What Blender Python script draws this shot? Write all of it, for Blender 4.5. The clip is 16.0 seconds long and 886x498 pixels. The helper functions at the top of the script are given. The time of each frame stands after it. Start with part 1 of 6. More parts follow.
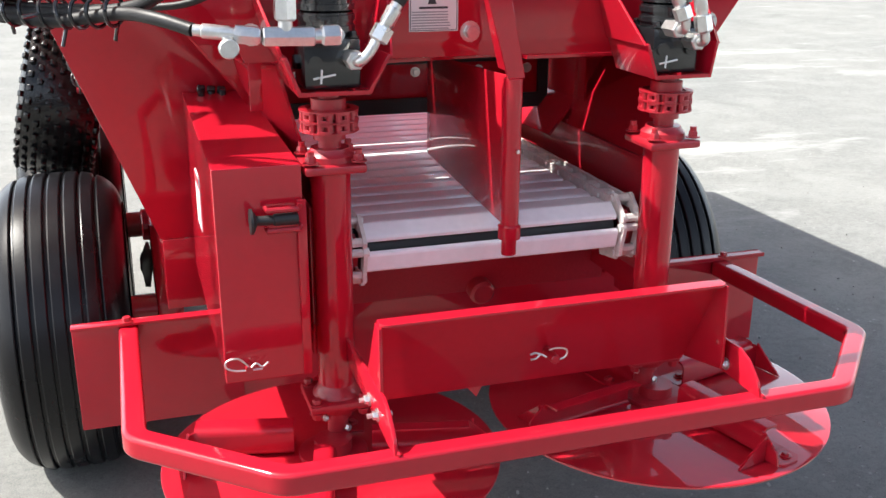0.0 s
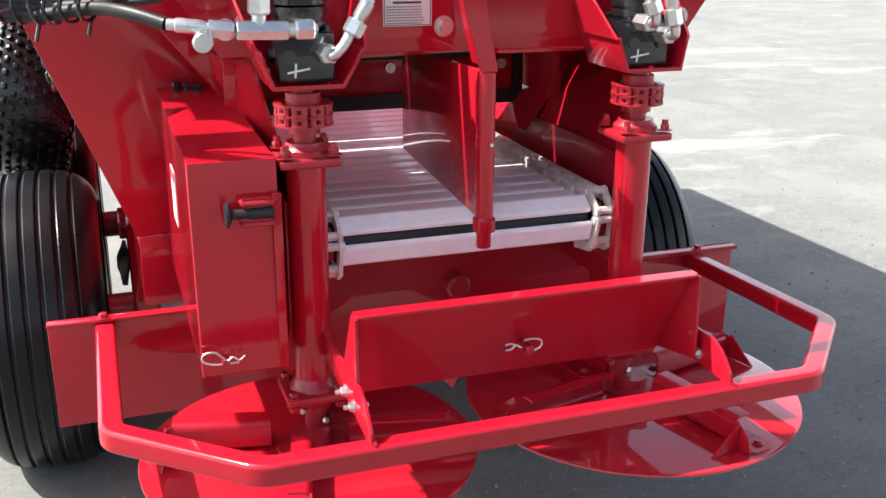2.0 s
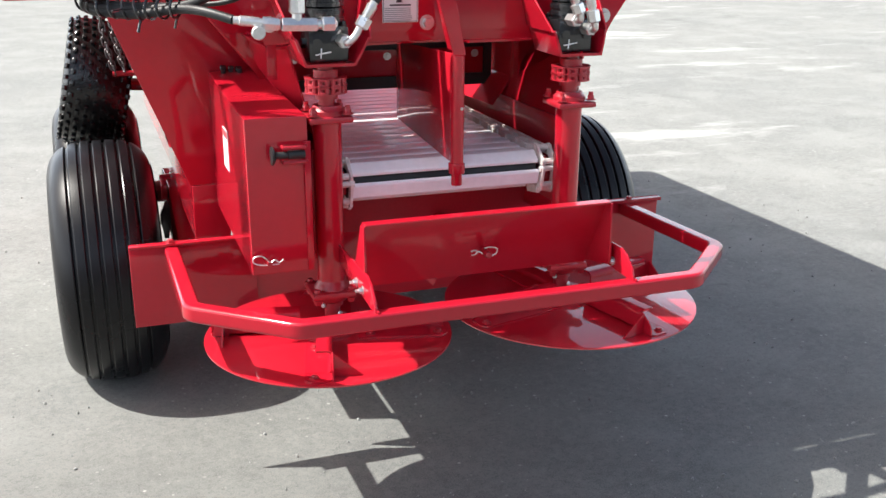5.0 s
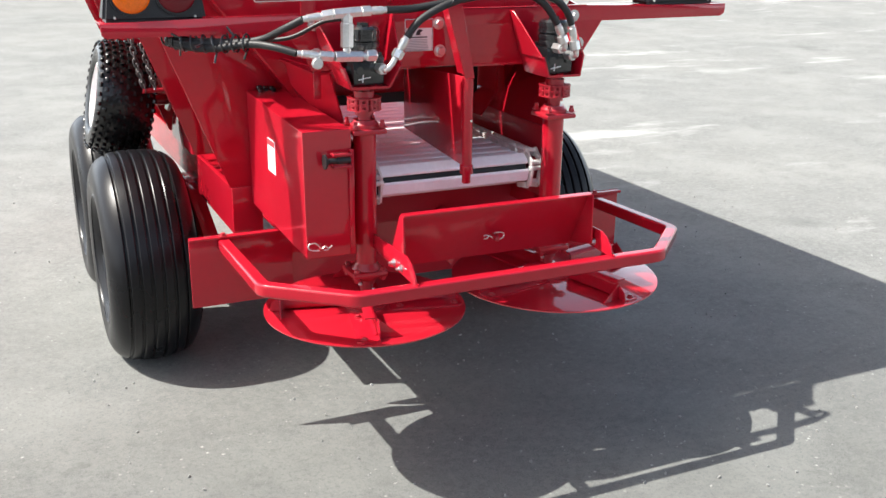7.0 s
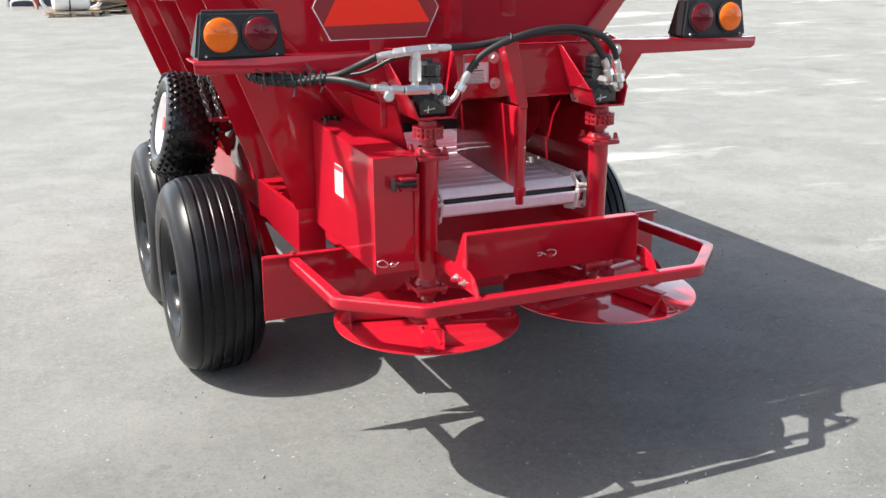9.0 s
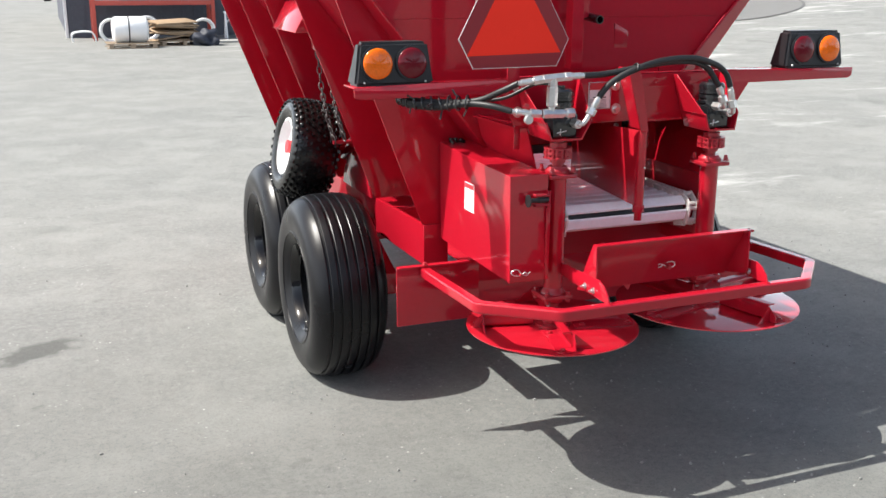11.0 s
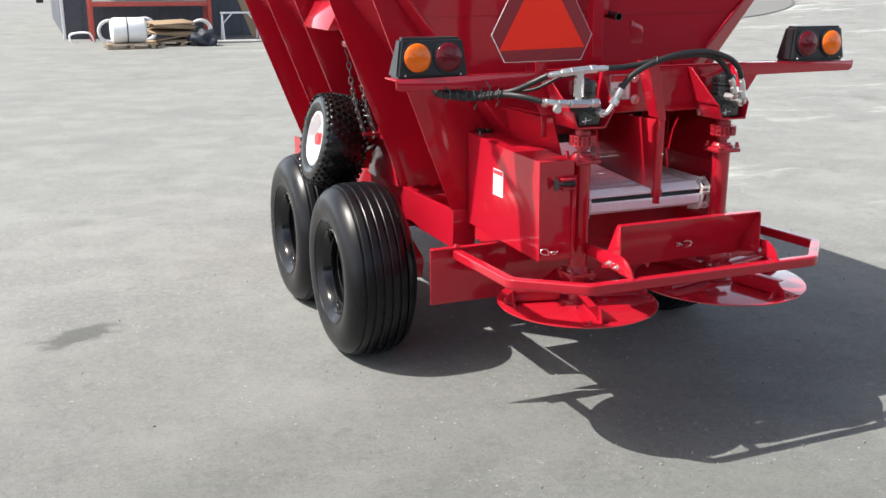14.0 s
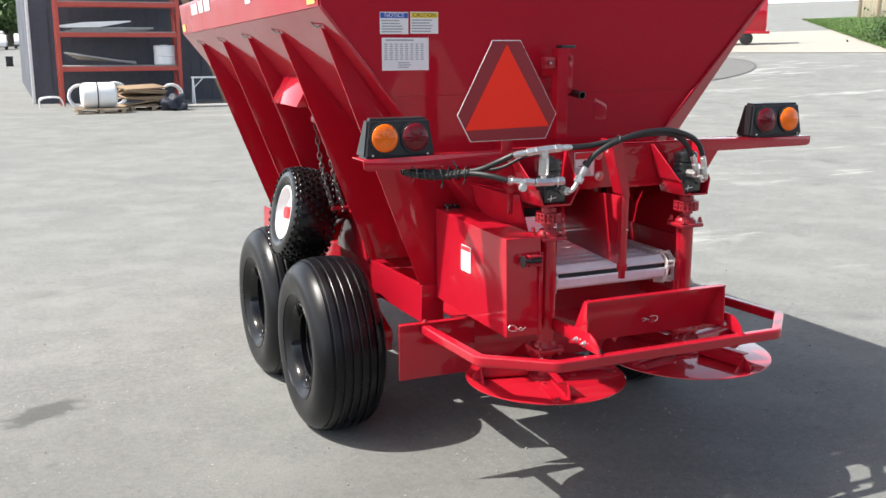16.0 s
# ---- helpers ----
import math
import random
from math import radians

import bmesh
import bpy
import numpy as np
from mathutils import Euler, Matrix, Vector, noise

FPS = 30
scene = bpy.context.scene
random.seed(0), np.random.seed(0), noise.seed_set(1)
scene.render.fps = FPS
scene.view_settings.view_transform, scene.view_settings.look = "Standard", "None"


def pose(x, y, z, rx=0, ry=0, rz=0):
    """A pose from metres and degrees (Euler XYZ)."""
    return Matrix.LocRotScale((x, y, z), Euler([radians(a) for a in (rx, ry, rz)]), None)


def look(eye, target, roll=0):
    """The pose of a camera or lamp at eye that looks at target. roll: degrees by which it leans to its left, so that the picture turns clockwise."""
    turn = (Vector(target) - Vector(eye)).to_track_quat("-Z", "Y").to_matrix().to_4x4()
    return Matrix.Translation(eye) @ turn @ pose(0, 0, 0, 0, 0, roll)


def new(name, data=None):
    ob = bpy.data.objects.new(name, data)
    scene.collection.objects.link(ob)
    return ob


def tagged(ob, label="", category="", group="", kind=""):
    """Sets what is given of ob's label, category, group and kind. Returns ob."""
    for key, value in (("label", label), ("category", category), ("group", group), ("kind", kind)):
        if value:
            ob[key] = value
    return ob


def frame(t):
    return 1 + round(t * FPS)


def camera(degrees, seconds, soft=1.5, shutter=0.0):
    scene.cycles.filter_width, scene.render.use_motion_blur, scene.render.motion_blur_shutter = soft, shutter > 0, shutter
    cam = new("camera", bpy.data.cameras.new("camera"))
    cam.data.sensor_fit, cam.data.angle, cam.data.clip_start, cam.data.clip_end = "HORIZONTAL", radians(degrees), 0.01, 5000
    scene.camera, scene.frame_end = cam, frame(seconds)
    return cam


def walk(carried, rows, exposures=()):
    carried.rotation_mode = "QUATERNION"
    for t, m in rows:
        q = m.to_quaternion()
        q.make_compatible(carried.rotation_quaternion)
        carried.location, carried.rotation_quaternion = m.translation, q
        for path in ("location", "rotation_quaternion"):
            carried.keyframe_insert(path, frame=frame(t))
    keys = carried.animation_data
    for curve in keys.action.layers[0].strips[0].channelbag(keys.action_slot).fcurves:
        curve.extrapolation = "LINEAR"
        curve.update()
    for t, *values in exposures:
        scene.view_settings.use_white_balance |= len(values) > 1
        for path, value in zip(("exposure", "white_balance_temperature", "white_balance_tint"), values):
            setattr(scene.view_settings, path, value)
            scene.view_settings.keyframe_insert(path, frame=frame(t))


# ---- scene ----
cam = camera(48.72, 16.0)
PATH = [
    (0.0, (-0.6508, -1.2167, 1.4429), (0.2321, 1.4836, 0.4791), 0.40),
    (0.5, (-0.6500, -1.2260, 1.4510), (0.2529, 1.4680, 0.4882), 0.36),
    (1.0, (-0.6424, -1.2343, 1.4477), (0.2777, 1.4544, 0.4864), 0.31),
    (1.5, (-0.6367, -1.2372, 1.4467), (0.2932, 1.4473, 0.4831), 0.31),
    (2.0, (-0.6479, -1.2354, 1.4341), (0.2927, 1.4463, 0.4728), 0.36),
    (2.5, (-0.6889, -1.2533, 1.4091), (0.2518, 1.4272, 0.4446), 0.34),
    (3.0, (-0.7069, -1.3319, 1.4035), (0.2377, 1.3483, 0.4421), 0.26),
    (3.5, (-0.7115, -1.4624, 1.4176), (0.2404, 1.2160, 0.4582), 0.25),
    (4.0, (-0.7259, -1.5932, 1.4414), (0.2295, 1.0847, 0.4844), 0.29),
    (4.5, (-0.7520, -1.6830, 1.4556), (0.1998, 0.9937, 0.4918), 0.35),
    (4.7, (-0.7865, -1.7510, 1.4659), (0.1608, 0.9290, 0.5065), 0.45),
    (6.8, (-1.2258, -2.2777, 1.6249), (-0.0301, 0.3054, 0.6774), 0.65),
    (7.0, (-1.2802, -2.2585, 1.6225), (-0.0967, 0.3273, 0.6671), 0.69),
    (7.5, (-1.4235, -2.2419, 1.6306), (-0.2548, 0.3520, 0.6788), 0.69),
    (8.0, (-1.4805, -2.2589, 1.6393), (-0.3236, 0.3422, 0.6930), 0.43),
    (8.2, (-1.4882, -2.2842, 1.6510), (-0.3280, 0.3181, 0.7117), 0.43),
    (10.3, (-1.6694, -2.5550, 1.7039), (-0.5639, 0.1098, 0.8814), 0.12),
    (10.5, (-1.7528, -2.5477, 1.7049), (-0.6615, 0.1246, 0.8876), 0.14),
    (11.0, (-1.9167, -2.5500, 1.6996), (-0.8439, 0.1335, 0.8949), 0.25),
    (11.5, (-1.9567, -2.5696, 1.6943), (-0.8921, 0.1178, 0.8914), 0.14),
    (12.0, (-1.9579, -2.6371, 1.7059), (-0.8915, 0.0508, 0.9070), -0.01),
    (12.5, (-1.9734, -2.7239, 1.7038), (-0.9060, -0.0358, 0.9070), -0.07),
    (13.0, (-2.0280, -2.7487, 1.7042), (-0.9526, -0.0644, 0.9054), -0.02),
    (13.5, (-2.1172, -2.7413, 1.7064), (-1.0320, -0.0614, 0.9061), 0.04),
    (14.0, (-2.1566, -2.7311, 1.7003), (-1.0581, -0.0578, 0.8960), 0.04),
    (14.5, (-2.1506, -2.7184, 1.6999), (-1.0368, -0.0516, 0.8949), -0.00),
    (15.0, (-2.1280, -2.7151, 1.7145), (-0.9972, -0.0545, 0.9126), 0.02),
    (15.5, (-2.1204, -2.7246, 1.7451), (-0.9712, -0.0672, 0.9592), -0.04),
    (16.0, (-2.1459, -2.7390, 1.7679), (-0.9502, -0.0602, 1.1399), 0.02),
]
EXPOSURES = [(t, stops, 6480, 8) for t, stops in ((0.0, 1.14), (4.5, 1.06), (7.0, 0.96), (8.0, 0.91), (10.5, 0.79), (12.0, 0.67), (16.0, 0.67))]
walk(cam, [(t, look(eye, goal, roll)) for t, eye, goal, roll in PATH], EXPOSURES)

# ---- world and sun ----
SUN_FROM = Vector((-0.70, 0.215, 1.0)).normalized()
world = bpy.data.worlds.new("sky")
scene.world = world
world.use_nodes = True
wn = world.node_tree
sky = wn.nodes.new("ShaderNodeTexSky")
sky.sky_type = "NISHITA"
sky.sun_disc = False
sky.dust_density = 4.0
sky.ozone_density = 0.4
sky.sun_elevation = math.asin(SUN_FROM.z)
sky.sun_rotation = math.atan2(SUN_FROM.x, SUN_FROM.y)
wn.nodes["Background"].inputs["Strength"].default_value = 0.085
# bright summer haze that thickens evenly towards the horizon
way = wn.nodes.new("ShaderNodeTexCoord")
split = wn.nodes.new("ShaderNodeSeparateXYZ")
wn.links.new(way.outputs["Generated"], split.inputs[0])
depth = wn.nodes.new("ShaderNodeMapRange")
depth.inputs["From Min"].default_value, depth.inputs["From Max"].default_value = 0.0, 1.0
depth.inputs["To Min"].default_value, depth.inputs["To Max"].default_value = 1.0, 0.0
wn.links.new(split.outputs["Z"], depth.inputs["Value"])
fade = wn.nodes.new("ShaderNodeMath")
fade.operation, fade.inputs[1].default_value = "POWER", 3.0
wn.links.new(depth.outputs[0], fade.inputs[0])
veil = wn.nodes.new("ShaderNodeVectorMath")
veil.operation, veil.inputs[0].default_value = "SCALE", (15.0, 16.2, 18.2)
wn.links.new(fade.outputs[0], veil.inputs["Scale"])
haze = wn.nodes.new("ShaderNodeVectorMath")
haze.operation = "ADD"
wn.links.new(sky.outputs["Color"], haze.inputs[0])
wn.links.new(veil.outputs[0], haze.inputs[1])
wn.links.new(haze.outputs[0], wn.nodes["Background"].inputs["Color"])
sun = new("sun", bpy.data.lights.new("sun", "SUN"))
sun.data.energy = 4.7
sun.data.angle = radians(0.53)
sun.data.color = (1.0, 0.96, 0.9)
sun.matrix_world = look(SUN_FROM * 30, (0, 0, 0))


# ---- materials ----
def material(name, color, rough=0.5, metal=0.0, coat=0.0, bump=0.0, grain=200.0, vary=0.12, blotch=3.0, spec=0.5, coat_rough=0.06):
    """A surface with variation at two scales, fine relief and uneven gloss."""
    m = bpy.data.materials.new(name)
    m.use_nodes = True
    nt = m.node_tree
    b = nt.nodes["Principled BSDF"]
    tc = nt.nodes.new("ShaderNodeTexCoord")
    n1 = nt.nodes.new("ShaderNodeTexNoise")
    n1.inputs["Scale"].default_value, n1.inputs["Detail"].default_value = blotch, 5
    n2 = nt.nodes.new("ShaderNodeTexNoise")
    n2.inputs["Scale"].default_value, n2.inputs["Detail"].default_value = grain, 3
    for n in (n1, n2):
        nt.links.new(tc.outputs["Object"], n.inputs["Vector"])
    add = nt.nodes.new("ShaderNodeMath")
    add.operation = "ADD"
    nt.links.new(n1.outputs["Fac"], add.inputs[0])
    nt.links.new(n2.outputs["Fac"], add.inputs[1])
    ramp = nt.nodes.new("ShaderNodeMapRange")
    ramp.inputs["From Min"].default_value, ramp.inputs["From Max"].default_value = 0.6, 1.4
    ramp.inputs["To Min"].default_value, ramp.inputs["To Max"].default_value = 1 - vary, 1 + vary
    nt.links.new(add.outputs[0], ramp.inputs["Value"])
    mul = nt.nodes.new("ShaderNodeVectorMath")
    mul.operation = "SCALE"
    mul.inputs[0].default_value = color[:3]
    nt.links.new(ramp.outputs[0], mul.inputs["Scale"])
    nt.links.new(mul.outputs[0], b.inputs["Base Color"])
    r2 = nt.nodes.new("ShaderNodeMapRange")
    r2.inputs["From Min"].default_value, r2.inputs["From Max"].default_value = 0.3, 0.7
    r2.inputs["To Min"].default_value, r2.inputs["To Max"].default_value = rough * 0.8, min(1.0, rough * 1.25)
    nt.links.new(n1.outputs["Fac"], r2.inputs["Value"])
    nt.links.new(r2.outputs[0], b.inputs["Roughness"])
    b.inputs["Metallic"].default_value = metal
    b.inputs["Coat Weight"].default_value = coat
    b.inputs["Coat Roughness"].default_value = coat_rough
    b.inputs["Specular IOR Level"].default_value = spec
    if bump:
        bp = nt.nodes.new("ShaderNodeBump")
        bp.inputs["Strength"].default_value, bp.inputs["Distance"].default_value = bump, 0.004
        nt.links.new(n2.outputs["Fac"], bp.inputs["Height"])
        nt.links.new(bp.outputs[0], b.inputs["Normal"])
    return m


RED = material("red_paint", (0.42, 0.0066, 0.0205), rough=0.5, coat=1.0, bump=0.012, grain=60, vary=0.06, blotch=2.0, coat_rough=0.07, spec=0.05)
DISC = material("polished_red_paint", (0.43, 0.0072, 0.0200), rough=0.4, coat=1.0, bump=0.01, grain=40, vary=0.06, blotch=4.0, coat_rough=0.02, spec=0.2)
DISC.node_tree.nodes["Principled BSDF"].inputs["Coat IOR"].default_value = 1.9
RED_IRON = material("red_painted_iron", (0.36, 0.008, 0.020), rough=0.4, coat=0.35, bump=0.15, grain=160, vary=0.12)
TYRE = material("tyre_rubber", (0.005, 0.005, 0.0065), rough=0.31, bump=0.06, grain=150, vary=0.4, blotch=6, spec=0.30)
KNOBBY = material("knobby_rubber", (0.006, 0.006, 0.006), rough=0.2, bump=0.2, grain=150, vary=0.25, blotch=6)
RUBBER = material("black_rubber", (0.012, 0.012, 0.013), rough=0.5, bump=0.1, grain=220, vary=0.2)
BLACK = material("black_paint", (0.009, 0.010, 0.012), rough=0.25, coat=0.6, bump=0.12, grain=130, vary=0.2)
PLASTIC = material("black_plastic", (0.014, 0.014, 0.016), rough=0.45, bump=0.1, grain=260, vary=0.15)
ZINC = material("zinc_plate", (0.70, 0.70, 0.69), rough=0.33, metal=0.88, bump=0.08, grain=120, vary=0.15, blotch=20)
SLAT = material("white_slat_paint", (0.88, 0.88, 0.92), rough=0.38, bump=0.05, grain=60, vary=0.06, blotch=5, coat=0.3)
GALV = material("light_chain_steel", (0.72, 0.69, 0.66), rough=0.45, metal=0.0, bump=0.1, grain=90, vary=0.2, blotch=30)
WHITE = material("white_paint", (0.80, 0.80, 0.80), rough=0.4, vary=0.05, blotch=8)
PAPER = material("white_vinyl", (0.82, 0.82, 0.82), rough=0.45, vary=0.04)
INK = material("dark_ink", (0.03, 0.03, 0.035), rough=0.5, vary=0.1)
GREY_INK = material("grey_ink", (0.35, 0.36, 0.38), rough=0.5, vary=0.1)
BLUE_INK = material("blue_ink", (0.03, 0.10, 0.45), rough=0.45, vary=0.06)
YELLOW_INK = material("yellow_ink", (0.80, 0.60, 0.03), rough=0.45, vary=0.06)
RED_INK = material("red_ink", (0.60, 0.04, 0.05), rough=0.45, vary=0.06)
REFLECT_Y = material("yellow_reflector_tape", (0.85, 0.62, 0.10), rough=0.3, coat=0.5, vary=0.05)
FLUO = material("fluorescent_orange_sheet", (1.0, 0.050, 0.030), rough=0.6, spec=0.02, vary=0.04, blotch=6)
RETRO = material("dark_red_reflective_sheet", (0.26, 0.012, 0.02), rough=0.4, coat=0.08, vary=0.08)
AMBER = material("amber_lens", (0.85, 0.15, 0.003), rough=0.2, coat=0.6, spec=0.2, vary=0.2, blotch=12)
REDLENS = material("red_lens", (0.13, 0.004, 0.010), rough=0.2, coat=0.35, spec=0.2, vary=0.1, blotch=40)
RIM_BLACK = material("black_rim_paint", (0.004, 0.004, 0.005), rough=0.12, vary=0.2, spec=0.5)
DARK_STEEL = material("dark_steel", (0.10, 0.09, 0.09), rough=0.5, metal=0.7, vary=0.2)
TAR_EDGE = material("tar_seam", (0.10, 0.10, 0.098), rough=0.8, bump=0.3, grain=40, vary=0.25)
TAR = material("dark_tar_patch", (0.155, 0.153, 0.148), rough=0.85, bump=0.3, grain=40, vary=0.2)
CHALK = material("white_marker", (0.75, 0.75, 0.75), rough=0.8, vary=0.1)


def asphalt_material():
    m = bpy.data.materials.new("weathered_asphalt")
    m.use_nodes = True
    nt = m.node_tree
    b = nt.nodes["Principled BSDF"]
    tc = nt.nodes.new("ShaderNodeTexCoord")

    def noise_node(scale, detail=4.0, rough=0.55, vector=None):
        n = nt.nodes.new("ShaderNodeTexNoise")
        n.inputs["Scale"].default_value, n.inputs["Detail"].default_value, n.inputs["Roughness"].default_value = scale, detail, rough
        nt.links.new(vector or tc.outputs["Object"], n.inputs["Vector"])
        return n.outputs["Fac"]

    def span(value, a, c, lo, hi):
        r = nt.nodes.new("ShaderNodeMapRange")
        for key, v in zip(("From Min", "From Max", "To Min", "To Max"), (a, c, lo, hi)):
            r.inputs[key].default_value = v
        nt.links.new(value, r.inputs["Value"])
        return r.outputs[0]

    def mix(fac, a, c):
        x = nt.nodes.new("ShaderNodeMix")
        x.data_type = "RGBA"
        nt.links.new(fac, x.inputs["Factor"])
        for key, v in (("A", a), ("B", c)):
            s = [i for i in x.inputs if i.name == key and i.type == "RGBA"][0]
            if isinstance(v, tuple):
                s.default_value = (*v, 1)
            else:
                nt.links.new(v, s)
        return [o for o in x.outputs if o.type == "RGBA"][0]

    col = mix(span(noise_node(0.55, 5), 0.3, 0.7, 0, 1), (0.148, 0.152, 0.149), (0.238, 0.238, 0.225))
    col = mix(span(noise_node(5.0, 5, 0.65), 0.35, 0.75, 0, 0.45), col, (0.124, 0.127, 0.130))
    col = mix(span(noise_node(12.0, 4, 0.7), 0.42, 0.64, 0, 0.42), col, (0.124, 0.128, 0.126))
    col = mix(span(noise_node(1.7, 6, 0.66), 0.46, 0.62, 0, 0.42), col, (0.289, 0.295, 0.281))
    col = mix(span(noise_node(28.0, 4, 0.7), 0.42, 0.70, 0, 0.65), col, (0.261, 0.265, 0.250))
    col = mix(span(noise_node(70.0, 3, 0.6), 0.50, 0.66, 0, 0.40), col, (0.097, 0.100, 0.102))
    col = mix(span(noise_node(230.0, 2), 0.42, 0.72, 0, 0.6), col, (0.299, 0.300, 0.286))
    chips = nt.nodes.new("ShaderNodeTexVoronoi")
    chips.inputs["Scale"].default_value = 24.0
    nt.links.new(tc.outputs["Object"], chips.inputs["Vector"])
    gate_ = nt.nodes.new("ShaderNodeMath")
    gate_.operation = "MULTIPLY"
    nt.links.new(span(chips.outputs["Distance"], 0.05, 0.16, 1.0, 0.0), gate_.inputs[0])
    nt.links.new(span(noise_node(3.0, 4, 0.6), 0.47, 0.66, 0.0, 0.9), gate_.inputs[1])
    col = mix(gate_.outputs[0], col, (0.560, 0.560, 0.530))
    vor = nt.nodes.new("ShaderNodeTexVoronoi")
    vor.inputs["Scale"].default_value = 90.0
    nt.links.new(tc.outputs["Object"], vor.inputs["Vector"])
    col = mix(span(vor.outputs["Distance"], 0.0, 0.22, 0.35, 0.0), col, (0.068, 0.070, 0.073))
    # pale worn streaks of limestone dust
    mp = nt.nodes.new("ShaderNodeMapping")
    mp.inputs["Rotation"].default_value, mp.inputs["Scale"].default_value = (0, 0, radians(38)), (0.35, 1.0, 1.0)
    nt.links.new(tc.outputs["Object"], mp.inputs["Vector"])
    dust = span(noise_node(0.9, 8, 0.68, mp.outputs[0]), 0.56, 0.66, 0, 0.8)
    axes = nt.nodes.new("ShaderNodeSeparateXYZ")
    nt.links.new(tc.outputs["Object"], axes.inputs[0])
    trail = nt.nodes.new("ShaderNodeMath")
    trail.operation = "MULTIPLY"
    nt.links.new(dust, trail.inputs[0])
    nt.links.new(span(axes.outputs["X"], 0.8, 3.0, 0.06, 1.0), trail.inputs[1])
    col = mix(trail.outputs[0], col, (0.444, 0.445, 0.428))
    # one old oil stain
    spot = nt.nodes.new("ShaderNodeMapping")
    spot.vector_type = "TEXTURE"
    spot.inputs["Location"].default_value, spot.inputs["Rotation"].default_value, spot.inputs["Scale"].default_value = (-2.10, 2.13, 0), (0, 0, radians(25)), (0.34, 0.16, 1)
    nt.links.new(tc.outputs["Object"], spot.inputs["Vector"])
    round_ = nt.nodes.new("ShaderNodeTexGradient")
    round_.gradient_type = "SPHERICAL"
    nt.links.new(spot.outputs[0], round_.inputs["Vector"])
    rag = nt.nodes.new("ShaderNodeMath")
    rag.operation = "ADD"
    nt.links.new(round_.outputs["Fac"], rag.inputs[0])
    nt.links.new(span(noise_node(7.0, 5, 0.6), 0.3, 0.7, -0.45, 0.25), rag.inputs[1])
    col = mix(span(rag.outputs[0], 0.15, 0.4, 0, 0.7), col, (0.072, 0.074, 0.071))
    # broad, unevenly darker area on the near side of the yard
    near_area = nt.nodes.new("ShaderNodeMapping")
    near_area.inputs["Location"].default_value, near_area.inputs["Rotation"].default_value, near_area.inputs["Scale"].default_value = (0.40, 0.30, 0), (0, 0, radians(-20)), (0.16, 0.22, 0.2)
    nt.links.new(tc.outputs["Object"], near_area.inputs["Vector"])
    ball = nt.nodes.new("ShaderNodeTexGradient")
    ball.gradient_type = "SPHERICAL"
    nt.links.new(near_area.outputs[0], ball.inputs["Vector"])
    mottled = nt.nodes.new("ShaderNodeMath")
    mottled.operation = "MULTIPLY"
    nt.links.new(span(ball.outputs["Fac"], 0.0, 0.6, 0, 1), mottled.inputs[0])
    nt.links.new(span(noise_node(1.1, 6, 0.6), 0.3, 0.6, 0.5, 0.95), mottled.inputs[1])
    dim = nt.nodes.new("ShaderNodeVectorMath")
    dim.operation = "MULTIPLY"
    nt.links.new(col, dim.inputs[0])
    dim.inputs[1].default_value = (0.56, 0.57, 0.56)
    col = mix(mottled.outputs[0], col, dim.outputs[0])
    oil = span(noise_node(0.8, 3, 0.5), 0.66, 0.72, 0, 0.35)
    col = mix(oil, col, (0.087, 0.090, 0.090))
    nt.links.new(col, b.inputs["Base Color"])
    b.inputs["Roughness"].default_value = 0.86
    b.inputs["Specular IOR Level"].default_value = 0.3
    bp = nt.nodes.new("ShaderNodeBump")
    bp.inputs["Strength"].default_value, bp.inputs["Distance"].default_value = 0.5, 0.004
    nt.links.new(noise_node(220.0, 4, 0.7), bp.inputs["Height"])
    nt.links.new(bp.outputs[0], b.inputs["Normal"])
    return m


ASPHALT = asphalt_material()
STONE = material("pale_stone", (0.27, 0.27, 0.26), rough=0.85, bump=0.2, grain=90, vary=0.2)
CONCRETE = material("pale_concrete", (0.37, 0.345, 0.30), rough=0.85, bump=0.3, grain=60, vary=0.15, blotch=0.7)
GRASS = material("grass_green", (0.085, 0.15, 0.035), rough=0.8, bump=0.6, grain=18, vary=0.6, blotch=0.8)
PALEWOOD = material("pale_fence_wood", (0.52, 0.43, 0.32), rough=0.8, bump=0.3, grain=30, vary=0.2, blotch=3)
LEAF = material("leaf_green", (0.06, 0.11, 0.03), rough=0.6, vary=0.4, blotch=4)
BARK = material("bark", (0.12, 0.09, 0.07), rough=0.9, bump=0.5, grain=20, vary=0.3)
WALL = material("dark_grey_siding", (0.075, 0.079, 0.100), rough=0.6, bump=0.2, grain=12, vary=0.15, blotch=0.8)
RACK = material("orange_red_rack_paint", (0.46, 0.07, 0.05), rough=0.45, vary=0.15, blotch=3)
WOOD = material("weathered_wood", (0.30, 0.23, 0.16), rough=0.8, bump=0.4, grain=30, vary=0.3, blotch=4)
BOARD = material("grey_board", (0.32, 0.32, 0.31), rough=0.7, vary=0.25, blotch=3)
CARD = material("brown_cardboard", (0.30, 0.21, 0.13), rough=0.8, vary=0.25, blotch=4)
DARKJUNK = material("dark_tarpaulin", (0.018, 0.022, 0.036), rough=0.6, vary=0.3, blotch=5)
GLASS = material("car_glass", (0.02, 0.025, 0.03), rough=0.08, vary=0.1)


